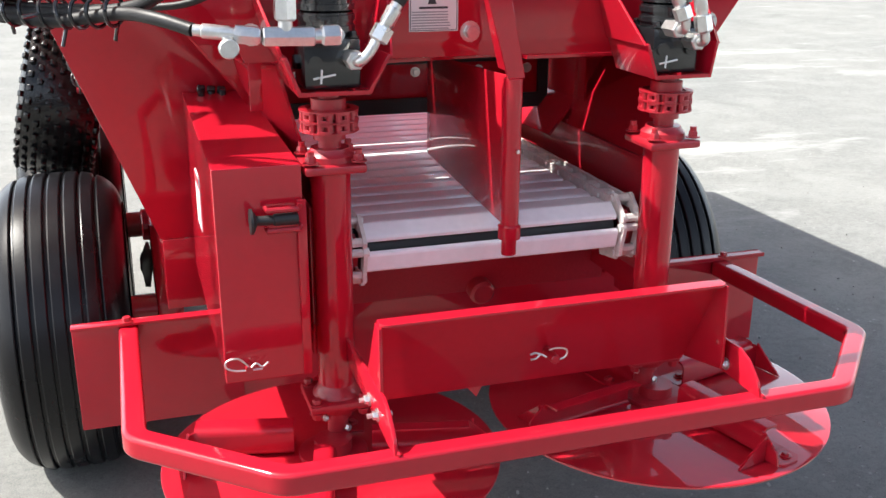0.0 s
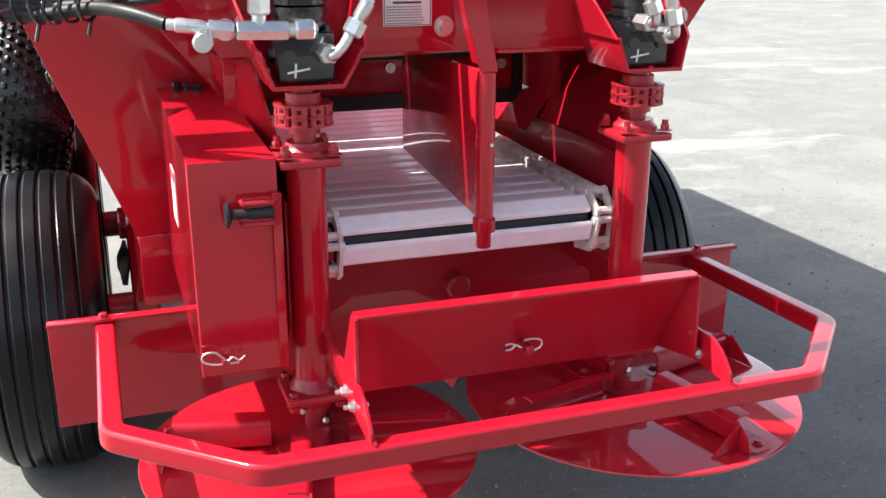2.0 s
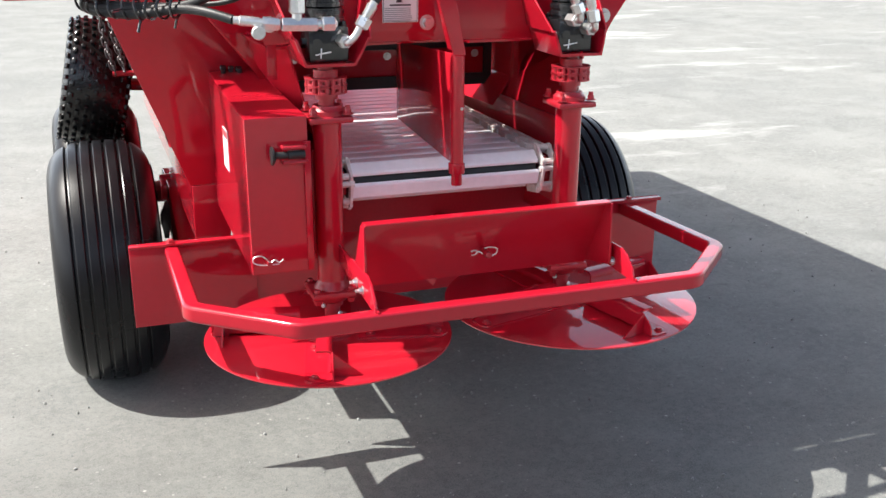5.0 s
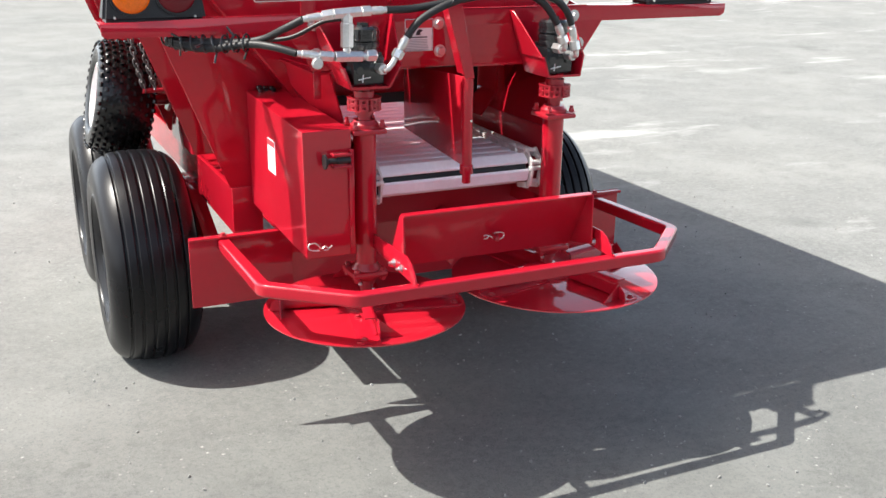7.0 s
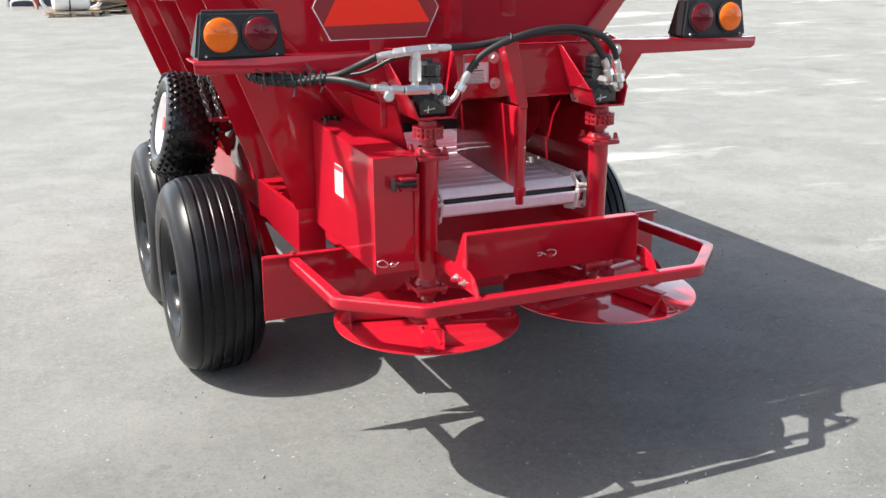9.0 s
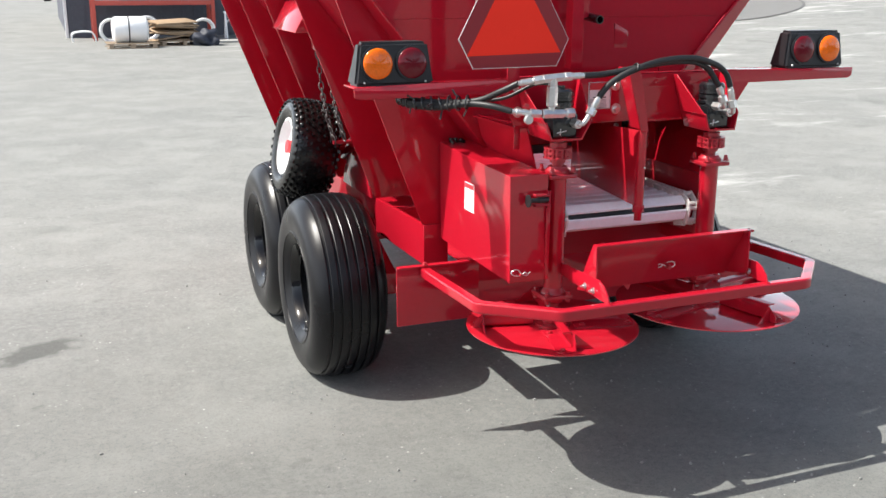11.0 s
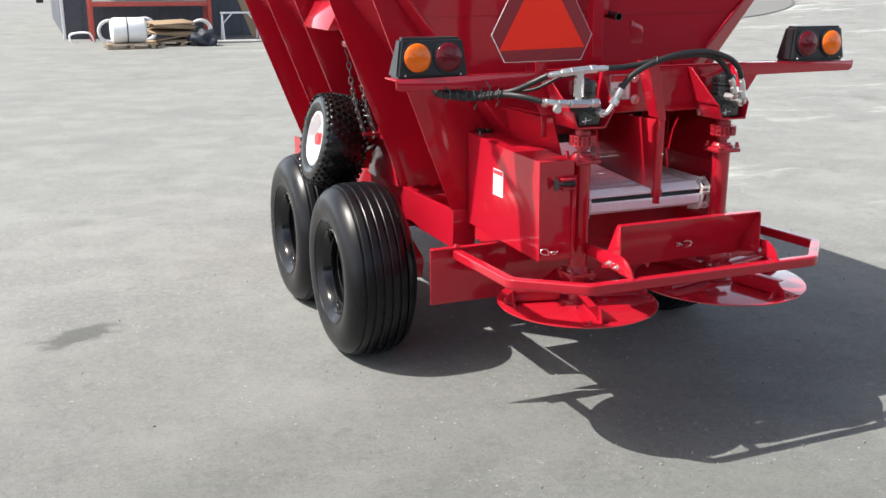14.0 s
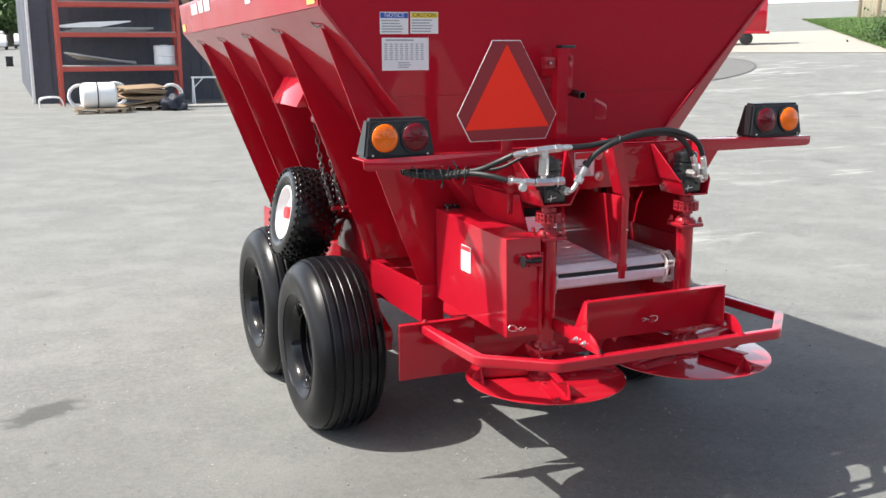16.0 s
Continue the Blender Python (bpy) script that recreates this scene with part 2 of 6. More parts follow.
# ---- mesh helpers ----
def part(name, bm, mat, parent=None, label="", sharp=35, crisp=False):
    """One mesh object from a bmesh, under its thing or part."""
    me = bpy.data.meshes.new(name)
    bmesh.ops.recalc_face_normals(bm, faces=bm.faces)
    bm.to_mesh(me)
    bm.free()
    me.materials.append(mat)
    for p in me.polygons:
        p.use_smooth = True
    me.set_sharp_from_angle(angle=radians(sharp))
    ob = new(name, me)
    if crisp:
        wnm = ob.modifiers.new("even_shading", "WEIGHTED_NORMAL")
        wnm.keep_sharp = True
    if parent is not None:
        ob.parent = parent
    if label:
        ob["label"] = label
    return ob


def thing(name, at, label, category, group="", kind=""):
    ob = new(name)
    ob.location = at
    return tagged(ob, label, category, group, kind)


def under(ob, parent):
    """Hang ob under parent without moving it."""
    ob.parent = parent
    ob.matrix_parent_inverse = Matrix.Translation(parent.matrix_basis.translation).inverted()
    return ob


def box(bm, lo, hi, bevel=0.0, m=None):
    b2 = bmesh.new()
    r = bmesh.ops.create_cube(b2, size=1.0)
    for v in r["verts"]:
        v.co = Vector([lo[k] + (hi[k] - lo[k]) * (v.co[k] + 0.5) for k in range(3)])
    if bevel:
        bmesh.ops.bevel(b2, geom=list(b2.edges), offset=bevel, segments=2, affect="EDGES", profile=0.5)
    return merge(bm, b2, m)


def merge(bm, b2, m=None):
    if m is not None:
        b2.transform(m)
    tmp = bpy.data.meshes.new("tmp")
    b2.to_mesh(tmp)
    b2.free()
    bm.from_mesh(tmp)
    bpy.data.meshes.remove(tmp)
    return bm


def prism(bm, pts, axis, a, c, bevel=0.0, m=None):
    """A plate: outline pts in the two other axes (in x, y, z order), from a to c along axis."""
    b2 = bmesh.new()
    k = "xyz".index(axis)

    def at(p, d):
        q = list(p)
        q.insert(k, d)
        return Vector(q)
    low = [b2.verts.new(at(p, a)) for p in pts]
    top = [b2.verts.new(at(p, c)) for p in pts]
    b2.faces.new(low)
    b2.faces.new(top)
    n = len(pts)
    for i in range(n):
        b2.faces.new((low[i], low[(i + 1) % n], top[(i + 1) % n], top[i]))
    if bevel:
        bmesh.ops.bevel(b2, geom=list(b2.edges), offset=bevel, segments=2, affect="EDGES", profile=0.5)
    return merge(bm, b2, m)


def slab(bm, quad, thick, bevel=0.0):
    """A plate of the given thickness on a polygon in space."""
    b2 = bmesh.new()
    q = [Vector(p) for p in quad]
    n = (q[1] - q[0]).cross(q[2] - q[1]).normalized() * thick
    low, top = [b2.verts.new(p) for p in q], [b2.verts.new(p + n) for p in q]
    b2.faces.new(low)
    b2.faces.new(top)
    for i in range(len(q)):
        j = (i + 1) % len(q)
        b2.faces.new((low[i], low[j], top[j], top[i]))
    if bevel:
        bmesh.ops.bevel(b2, geom=list(b2.edges), offset=bevel, segments=1, affect="EDGES")
    return merge(bm, b2)


def frame_to(a, c):
    d = Vector(c) - Vector(a)
    return Matrix.Translation(a) @ d.to_track_quat("Z", "Y").to_matrix().to_4x4(), d.length


def lathe(bm, profile, m=None, n=32, closed=False):
    """Turn a profile of (radius, height) about z."""
    b2 = bmesh.new()
    rings = []
    for r, h in profile:
        if r < 1e-6:
            rings.append([b2.verts.new((0, 0, h))])
        else:
            rings.append([b2.verts.new((r * math.cos(2 * math.pi * i / n), r * math.sin(2 * math.pi * i / n), h)) for i in range(n)])
    pairs = list(zip(rings, rings[1:])) + ([(rings[-1], rings[0])] if closed else [])
    for r1, r2 in pairs:
        for i in range(n):
            j = (i + 1) % n
            vs = []
            for v in (r1[i % len(r1)], r1[j % len(r1)], r2[j % len(r2)], r2[i % len(r2)]):
                if v not in vs:
                    vs.append(v)
            if len(vs) > 2:
                b2.faces.new(vs)
    return merge(bm, b2, m)


def rod(bm, a, c, r, n=16, r2=None, bevel=0.0):
    """A capped cylinder or cone from a to c."""
    m, length = frame_to(a, c)
    r2 = r if r2 is None else r2
    e = min(bevel, r * 0.5)
    prof = [(0, 0), (r - e, 0), (r, e), (r2, length - e), (r2 - e, length), (0, length)] if e else [(0, 0), (r, 0), (r2, length), (0, length)]
    return lathe(bm, prof, m, n)


def pipe(bm, pts, r, n=10, steps=6, smooth=True):
    """A tube along a smooth line through pts."""
    P = [Vector(p) for p in pts]
    line = []
    if smooth and len(P) > 2:
        for i in range(len(P) - 1):
            p0, p1, p2, p3 = P[max(i - 1, 0)], P[i], P[i + 1], P[min(i + 2, len(P) - 1)]
            for k in range(steps):
                t = k / steps
                line.append(0.5 * ((2 * p1) + (p2 - p0) * t + (2 * p0 - 5 * p1 + 4 * p2 - p3) * t * t + (3 * p1 - p0 - 3 * p2 + p3) * t ** 3))
        line.append(P[-1])
    else:
        line = P
    b2 = bmesh.new()
    rings, up = [], None
    for i, p in enumerate(line):
        d = (line[min(i + 1, len(line) - 1)] - line[max(i - 1, 0)]).normalized()
        if up is None:
            up = d.orthogonal().normalized()
        up = (up - d * up.dot(d)).normalized()
        side = d.cross(up)
        rings.append([b2.verts.new(p + r * (up * math.cos(2 * math.pi * k / n) + side * math.sin(2 * math.pi * k / n))) for k in range(n)])
    for a, c in zip(rings, rings[1:]):
        for k in range(n):
            b2.faces.new((a[k], a[(k + 1) % n], c[(k + 1) % n], c[k]))
    b2.faces.new(rings[0])
    b2.faces.new(rings[-1])
    return merge(bm, b2)


def hexbolt(bm, at, way, r=0.009, h=0.008, washer=True):
    m, _ = frame_to(at, Vector(at) + Vector(way))
    if washer:
        lathe(bm, [(0, 0), (r * 1.5, 0), (r * 1.5, 0.002), (0, 0.002)], m, 14)
    lathe(bm, [(0, 0.002), (r, 0.002), (r, h * 0.8), (r * 0.85, h), (0, h)], m, 6)
    return bm


def B():
    return bmesh.new()


def lettering(name, text, size, m, mat, parent, label=""):
    cu = bpy.data.curves.new(name, "FONT")
    cu.body, cu.size, cu.align_x, cu.align_y = text, size, "CENTER", "CENTER"
    tmp = new(name, cu)
    me = bpy.data.meshes.new_from_object(tmp.evaluated_get(bpy.context.evaluated_depsgraph_get()))
    bpy.data.objects.remove(tmp)
    me.transform(m)
    me.materials.clear()
    me.materials.append(mat)
    ob = new(name, me)
    ob.parent = parent
    if label:
        ob["label"] = label
    return ob


REARWARD = Matrix(((1, 0, 0, 0), (0, 0, -1, 0), (0, 1, 0, 0), (0, 0, 0, 1)))  # text facing -y


# ---- ground ----
def ground_height(x, y):
    s = 0.9 * x + 0.3 * y - 10.0
    return 0.048 * s * s / (s + 6.0) if s > 0 else 0.0


def build_ground():
    bm = B()
    xs = [-900, -300, -120, -60, -40, -28, -20, -14, -9, -5] + [k * 1.5 for k in range(-2, 40)] + [62, 70, 85, 110, 160, 220, 320, 900]
    ys = [-900, -200, -60, -30, -15, -8] + [k * 2.0 for k in range(-2, 40)] + [84, 100, 130, 180, 240, 320, 900]
    grid = [[bm.verts.new((x, y, ground_height(min(x, 320), min(y, 320)))) for y in ys] for x in xs]
    for i in range(len(xs) - 1):
        for j in range(len(ys) - 1):
            bm.faces.new((grid[i][j], grid[i + 1][j], grid[i + 1][j + 1], grid[i][j + 1]))
    return tagged(part("ground", bm, ASPHALT), "worn light grey asphalt yard with pale dust streaks", "asphalt yard", kind="structure")


build_ground()


def unseen_wall():
    """Unseen plain wall and roof, added behind the camera to block low sky light."""
    bm = box(B(), (-30.0, -13.3, 0.0), (22.0, -13.0, 4.0))
    wall = tagged(part("wall_unseen_south", bm, WALL), "plain dark blue-grey wall, added unseen behind the camera to block sky light", "wall", kind="structure")
    part("roof_edge", box(B(), (-30.3, -28.0, 4.0), (22.3, -12.7, 4.2)), WALL, wall)


unseen_wall()

# ---- the spreader ----
machine = thing("spreader_trailer", (0, 0, 0), "glossy red twin-spinner tandem-axle spreader trailer parked on asphalt", "spreader trailer")
PITCH = -0.03
Y0 = 0.95


def zt(z, y):
    """The frame stands slightly nose-down."""
    return z + PITCH * (y - Y0)


def hw(z):
    """Half width of the hopper at the height z of its rear."""
    return 0.99 + 0.80 * (z - 1.81)


Y_REAR, Y_FRONT = 0.83, 3.76
Z_LOW, Z_BAND, Z_TOP = 0.96, 1.885, 2.06


def hopper():
    hop = part("hopper", slab(B(), [(-hw(Z_LOW), Y_FRONT, zt(Z_LOW, Y_FRONT)), (hw(Z_LOW), Y_FRONT, zt(Z_LOW, Y_FRONT)),
                                    ((hw(Z_BAND) + 0.01), Y_FRONT, zt(Z_TOP, Y_FRONT)), (-(hw(Z_BAND) + 0.01), Y_FRONT, zt(Z_TOP, Y_FRONT))], 0.006), RED, machine,
               "red sheet steel V-shaped hopper")
    for s in (-1, 1):
        bm = B()
        o = 0.0 if s < 0 else -0.030
        yr = Y_REAR - 0.012 if s < 0 else 0.872
        q = [(s * hw(Z_LOW) + o, yr - 0.028, zt(Z_LOW, Y_REAR)), (s * hw(Z_LOW) + o, Y_FRONT, zt(Z_LOW, Y_FRONT)),
             (s * hw(Z_BAND) + o, Y_FRONT, zt(Z_BAND, Y_FRONT)), (s * hw(Z_BAND) + o, yr, zt(Z_BAND, Y_REAR))]
        slab(bm, q if s > 0 else q[::-1], 0.005)
        part("side_sheet", bm, RED, hop)
        wide = hw(Z_BAND) + 0.10 * (Z_TOP - Z_BAND)
        bm = B()
        yr = Y_REAR if s < 0 else 0.885
        q = [(s * hw(Z_BAND) + o, yr, zt(Z_BAND, Y_REAR)), (s * hw(Z_BAND) + o, Y_FRONT, zt(Z_BAND, Y_FRONT)),
             (s * wide + o, Y_FRONT, zt(Z_TOP, Y_FRONT)), (s * wide + o, yr, zt(Z_TOP, Y_REAR))]
        slab(bm, q if s > 0 else q[::-1], 0.006)
        part("side_board", bm, RED, hop, "bright red upright side board with white lettering bars")
        # yellow reflective tape at the ends, plain bars for the maker's mark
        for ya, yb in ((Y_REAR + 0.03, Y_REAR + 0.13), (Y_FRONT - 0.13, Y_FRONT - 0.03)) if s < 0 else ():
            bm = B()
            o = s * 0.003
            pts = [(s * (hw(Z_BAND) + 0.10 * dz) + o * 3, y, zt(Z_BAND + dz, y)) for y, dz in ((ya, 0.012), (yb, 0.012), (yb, 0.055), (ya, 0.055))]
            slab(bm, pts if s < 0 else pts[::-1], 0.001)
            part("reflector_tape", bm, REFLECT_Y, hop, "yellow reflective tape")
        if s < 0:
            for ya, yb, za, zb in ((3.17, 3.35, 0.095, 0.155), (2.99, 3.12, 0.095, 0.16), (2.80, 2.95, 0.095, 0.16), (1.86, 1.96, 0.075, 0.16)):
                bm = B()
                pts = [(s * (hw(Z_BAND) + 0.10 * dz) - 0.009, y, zt(Z_BAND + dz, y)) for y, dz in ((ya, za), (yb, za), (yb, zb), (ya, zb))]
                slab(bm, pts, 0.001)
                part("mark_bar", bm, WHITE, hop, "plain white bar of the maker's mark")
    # rear sheet: lower part leans inward to the gate, upper part upright
    def seam(z):
        return 0.955 - 0.93 * (1.88 - z)

    def rear(z0, z1, y0, y1, x0, x1, name):
        bm = B()
        slab(bm, [(-x0, y0, z0), (seam(z0), y0, z0), (seam(z1), y1, z1), (-x1, y1, z1)], 0.005)
        return part(name, bm, RED, hop)
    rear(1.20, 1.575, 0.80, Y_REAR - 0.006, hw(1.20) + 0.004, hw(1.575) + 0.004, "lower_rear_sheet")
    rear(1.555, Z_BAND, Y_REAR - 0.012, Y_REAR - 0.012, hw(1.555), hw(Z_BAND), "upper_rear_sheet")
    rear(Z_BAND, 1.955, Y_REAR - 0.012, Y_REAR - 0.012, hw(Z_BAND), hw(Z_BAND) + 0.007, "rear_board")
    rear(1.955, 2.075, Y_REAR - 0.014, 0.665, hw(Z_BAND), hw(Z_BAND) + 0.015, "rear_flare")
    for s in (-1, 1):
        bm = B()
        q = [(s * 0.350, 0.80, 1.0), (s * 0.362, 0.80, 1.0), (s * hw(1.2), 0.80, 1.2), (s * 0.452, 0.80, 1.2)]
        slab(bm, q if s > 0 else q[::-1], 0.005)
        part("corner_sheet", bm, RED, hop)
        # folded corner seam
        bm = B()
        if s < 0:
            a, c = Vector((-hw(1.0) - 0.002, Y_REAR - 0.02, 1.0)), Vector((-hw(Z_BAND) - 0.002, Y_REAR - 0.02, Z_BAND))
        else:
            a, c = Vector((seam(1.20), 0.794, 1.20)), Vector((seam(Z_TOP), Y_REAR - 0.018, Z_TOP))
        pipe(bm, [a, c], 0.006, n=8, smooth=False)
        part("corner_seam", bm, RED, hop)
    # chamfered strip beside the rear sheet
    bm = slab(B(), [(seam(1.20) - 0.003, 0.799, 1.20), (hw(1.20) - 0.026, 0.86, 1.20), (hw(Z_TOP) - 0.026, 0.87, Z_TOP), (seam(Z_TOP) - 0.003, Y_REAR - 0.012, Z_TOP)], 0.005)
    part("corner_strip", bm, RED, hop)
    # stiffening crease across the rear
    bm = B()
    box(bm, (-hw(1.55) + 0.02, Y_REAR - 0.0145, 1.552), (0.62, Y_REAR - 0.008, 1.557), 0.002)
    part("rear_stiffener", bm, RED, hop)
    # ribs along both flanks
    for s in (-1, 1):
        for k in range(5) if s < 0 else range(1, 5):
            y = Y0 + 0.003 + 0.61 * k
            out = [(-0.605, 0.757), (-1.012, 1.815), (-hw(1.80) + 0.004, 1.80), (-hw(1.0) + 0.006, 1.0), (-0.36, 0.97), (-0.36, 0.757)]
            if s > 0:
                out = [(-x, z) for x, z in out][::-1]
            bm = prism(B(), [(x, zt(z, y)) for x, z in out], "y", y - 0.005, y + 0.005, 0.0015)
            part("rib", bm, RED, hop)
            bm = B()
            pipe(bm, [(s * 1.012, y, zt(1.82, y)), (s * (hw(1.83) + 0.01), y + 0.05, zt(1.815, y)), (s * (hw(1.83) + 0.012), y + 0.11, zt(1.835, y))], 0.0032, n=6)
            part("tie_hook", bm, BLACK, hop)
    return hop


hop = hopper()


def decal(name, x0, x1, z0, z1, y, parent, header, text, header_text, label):
    bm = box(B(), (x0, y - 0.0012, z0), (x1, y, z1))
    sheet = part(name, bm, PAPER, parent, label)
    zh = z1 - 0.28 * (z1 - z0)
    if header:
        part("header_bar", box(B(), (x0 + 0.002, y - 0.002, zh), (x1 - 0.002, y - 0.0010, z1 - 0.003)), header, sheet)
        if header_text:
            lettering("heading", header_text, (z1 - zh) * 0.95, Matrix.Translation(((x0 + x1) / 2, y - 0.0026, (zh + z1) / 2 - 0.001)) @ REARWARD, text, sheet)
    return sheet


def bars(parent, x0, x1, z0, z1, y, rows, mat, cols=1, ragged=0.25):
    bm = B()
    h = (z1 - z0) / rows
    for r in range(rows):
        for c in range(cols):
            a = x0 + (x1 - x0) * c / cols
            w = (x1 - x0) / cols * (0.92 if cols == 1 else 0.6) * (1 - ragged * random.random())
            box(bm, (a, y - 0.0022, z1 - h * (r + 0.75)), (a + w, y - 0.0011, z1 - h * (r + 0.3)))
    ob = part("printed_text", bm, mat, parent)
    ob["kind"] = "stuff"
    return ob


YS = Y_REAR - 0.0175
d = decal("notice_decal", -0.822, -0.706, 1.788, 1.870, YS, hop, BLUE_INK, PAPER, "NOTICE", "white notice decal with a blue heading")
bars(d, -0.815, -0.715, 1.792, 1.843, YS, 5, GREY_INK)
d = decal("caution_decal", -0.698, -0.582, 1.790, 1.872, YS, hop, YELLOW_INK, INK, "CAUTION", "white caution decal with a yellow heading")
bars(d, -0.692, -0.592, 1.794, 1.846, YS, 5, GREY_INK)
d = decal("table_decal", -0.815, -0.622, 1.652, 1.775, YS, hop, None, None, "", "white decal with a printed table")
bars(d, -0.805, -0.635, 1.690, 1.755, YS, 8, GREY_INK, 8, 0.1)
bars(d, -0.75, -0.69, 1.660, 1.685, YS, 3, GREY_INK)
bars(d, -0.80, -0.64, 1.760, 1.772, YS, 1, GREY_INK)


# frame rails, plates and cross members
def rails():
    for s in (-1, 1):
        bm = B()
        out = [(0.965, 0.605), (3.75, 0.605), (3.75, 0.745), (0.965, 0.745)]
        pr = [(y, zt(z, y)) for y, z in out]
        prism(bm, pr, "x", s * 0.571, s * 0.584, 0.003)
        rail = part("frame_rail", bm, RED, machine, "red upright frame rail", crisp=True)
        bm = B()
        prism(bm, [(0.95, 0.592), (1.56, zt(0.60, 1.56)), (1.56, zt(0.757, 1.56)), (0.95, 0.757)], "x", s * 0.585, s * 0.602, 0.003)
        part("outer_plate", bm, RED, rail, crisp=True)
        bm = B()
        prism(bm, [(-0.602, 0.592), (-0.50, 0.592), (-0.50, 0.757), (-0.602, 0.757)] if s < 0 else [(0.50, 0.592), (0.602, 0.592), (0.602, 0.757), (0.50, 0.757)], "y", 0.942, 0.950, 0.002)
        part("end_plate", bm, RED, rail)
        # bottom pan with an open corner beside the rail, corner gusset, skirt under the trough
        for name, plan in (("bottom_pan", [(0.466, 0.890), (0.466, 1.250), (0.262, 1.250), (0.262, 0.890)]),
                           ("corner_gusset", [(0.495, 1.497), (0.262, 1.497), (0.262, 1.256)]),
                           # the long front pan is unseen, added to keep sun off the ground beneath
                           ("bottom_pan", [(0.568, 1.585), (0.568, 3.74), (0.002, 3.74), (0.002, 1.585)])):
            bm = slab(B(), [(s * x, y, zt(0.606, y)) for x, y in (plan if s > 0 else plan[::-1])], 0.006)
            part(name, bm, RED, rail)
        bm = prism(B(), [(0.955, zt(0.700, 0.955)), (3.74, zt(0.700, 3.74)), (3.74, zt(0.975, 3.74)), (0.955, zt(0.955, 0.955))], "x", s * 0.343, s * 0.349, 0.001)
        part("trough_skirt", bm, RED, rail)
        # wheel arm bracket and walking beam
        bm = B()
        prism(bm, [(1.60, 0.73), (2.05, 0.72), (2.02, 0.80), (1.92, 0.90), (1.72, 0.90)], "x", s * 0.60, s * 0.612, 0.003)
        part("arm_plate", bm, RED, rail)
        bm = B()
        prism(bm, [(1.40, 0.33), (2.35, 0.33), (2.35, 0.43), (2.02, 0.56), (1.72, 0.56), (1.40, 0.43)], "x", s * 0.56, s * 0.62, 0.006)
        rod(bm, (s * 0.40, 1.87, 0.52), (s * 0.64, 1.87, 0.52), 0.05, 20, bevel=0.004)
        part("walking_beam", bm, RED, rail, "red tandem walking beam")
    bm = B()
    box(bm, (-0.6, 1.82, 0.47), (0.6, 1.92, 0.57), 0.006)
    part("axle_beam", bm, RED, machine)
    for y in (1.5, 2.4, 3.2):
        bm = box(B(), (-0.572, y, zt(0.62, y)), (0.572, y + 0.08, zt(0.70, y)), 0.004)
        part("cross_member", bm, RED, machine)


rails()


def flaps():
    bm = slab(B(), [(-0.470, 0.742, 0.438), (0.470, 0.742, 0.438), (0.470, 0.718, 0.663), (-0.470, 0.718, 0.663)], 0.006)
    plate = part("rear_shield", bm, RED, machine, "wide red steel shield plate leaning under the frame")
    for s in (-1, 1):
        bm = box(B(), (min(s * 0.797, s * 0.466), 0.708, 0.4375), (max(s * 0.797, s * 0.466), 0.714, 0.668), 0.0015)
        part("shield_wing", bm, RED, plate)
        bm = B()
        box(bm, (s * 0.797, 0.690, 0.664), (s * 0.37, 0.716, 0.671), 0.0015) if s > 0 else box(bm, (-0.797, 0.690, 0.664), (-0.37, 0.716, 0.671), 0.0015)
        part("shield_lip", bm, RED, plate)
        bm = B()
        hexbolt(bm, (s * 0.69, 0.700, 0.671), (0, 0, 1), 0.009, 0.010)
        part("lip_bolt", bm, RED_IRON, plate)
    bm = slab(B(), [(-0.366, 0.712, 0.652), (0.366, 0.712, 0.652), (0.366, 0.658, 0.838), (-0.366, 0.658, 0.838)], 0.005)
    part("centre_shield", bm, RED_IRON, plate)
    bm = B()
    rod(bm, (0.060, 0.90, 0.690), (0.060, 0.668, 0.655), 0.028, 20, bevel=0.006)
    part("shaft_stub", bm, RED_IRON, plate)


flaps()


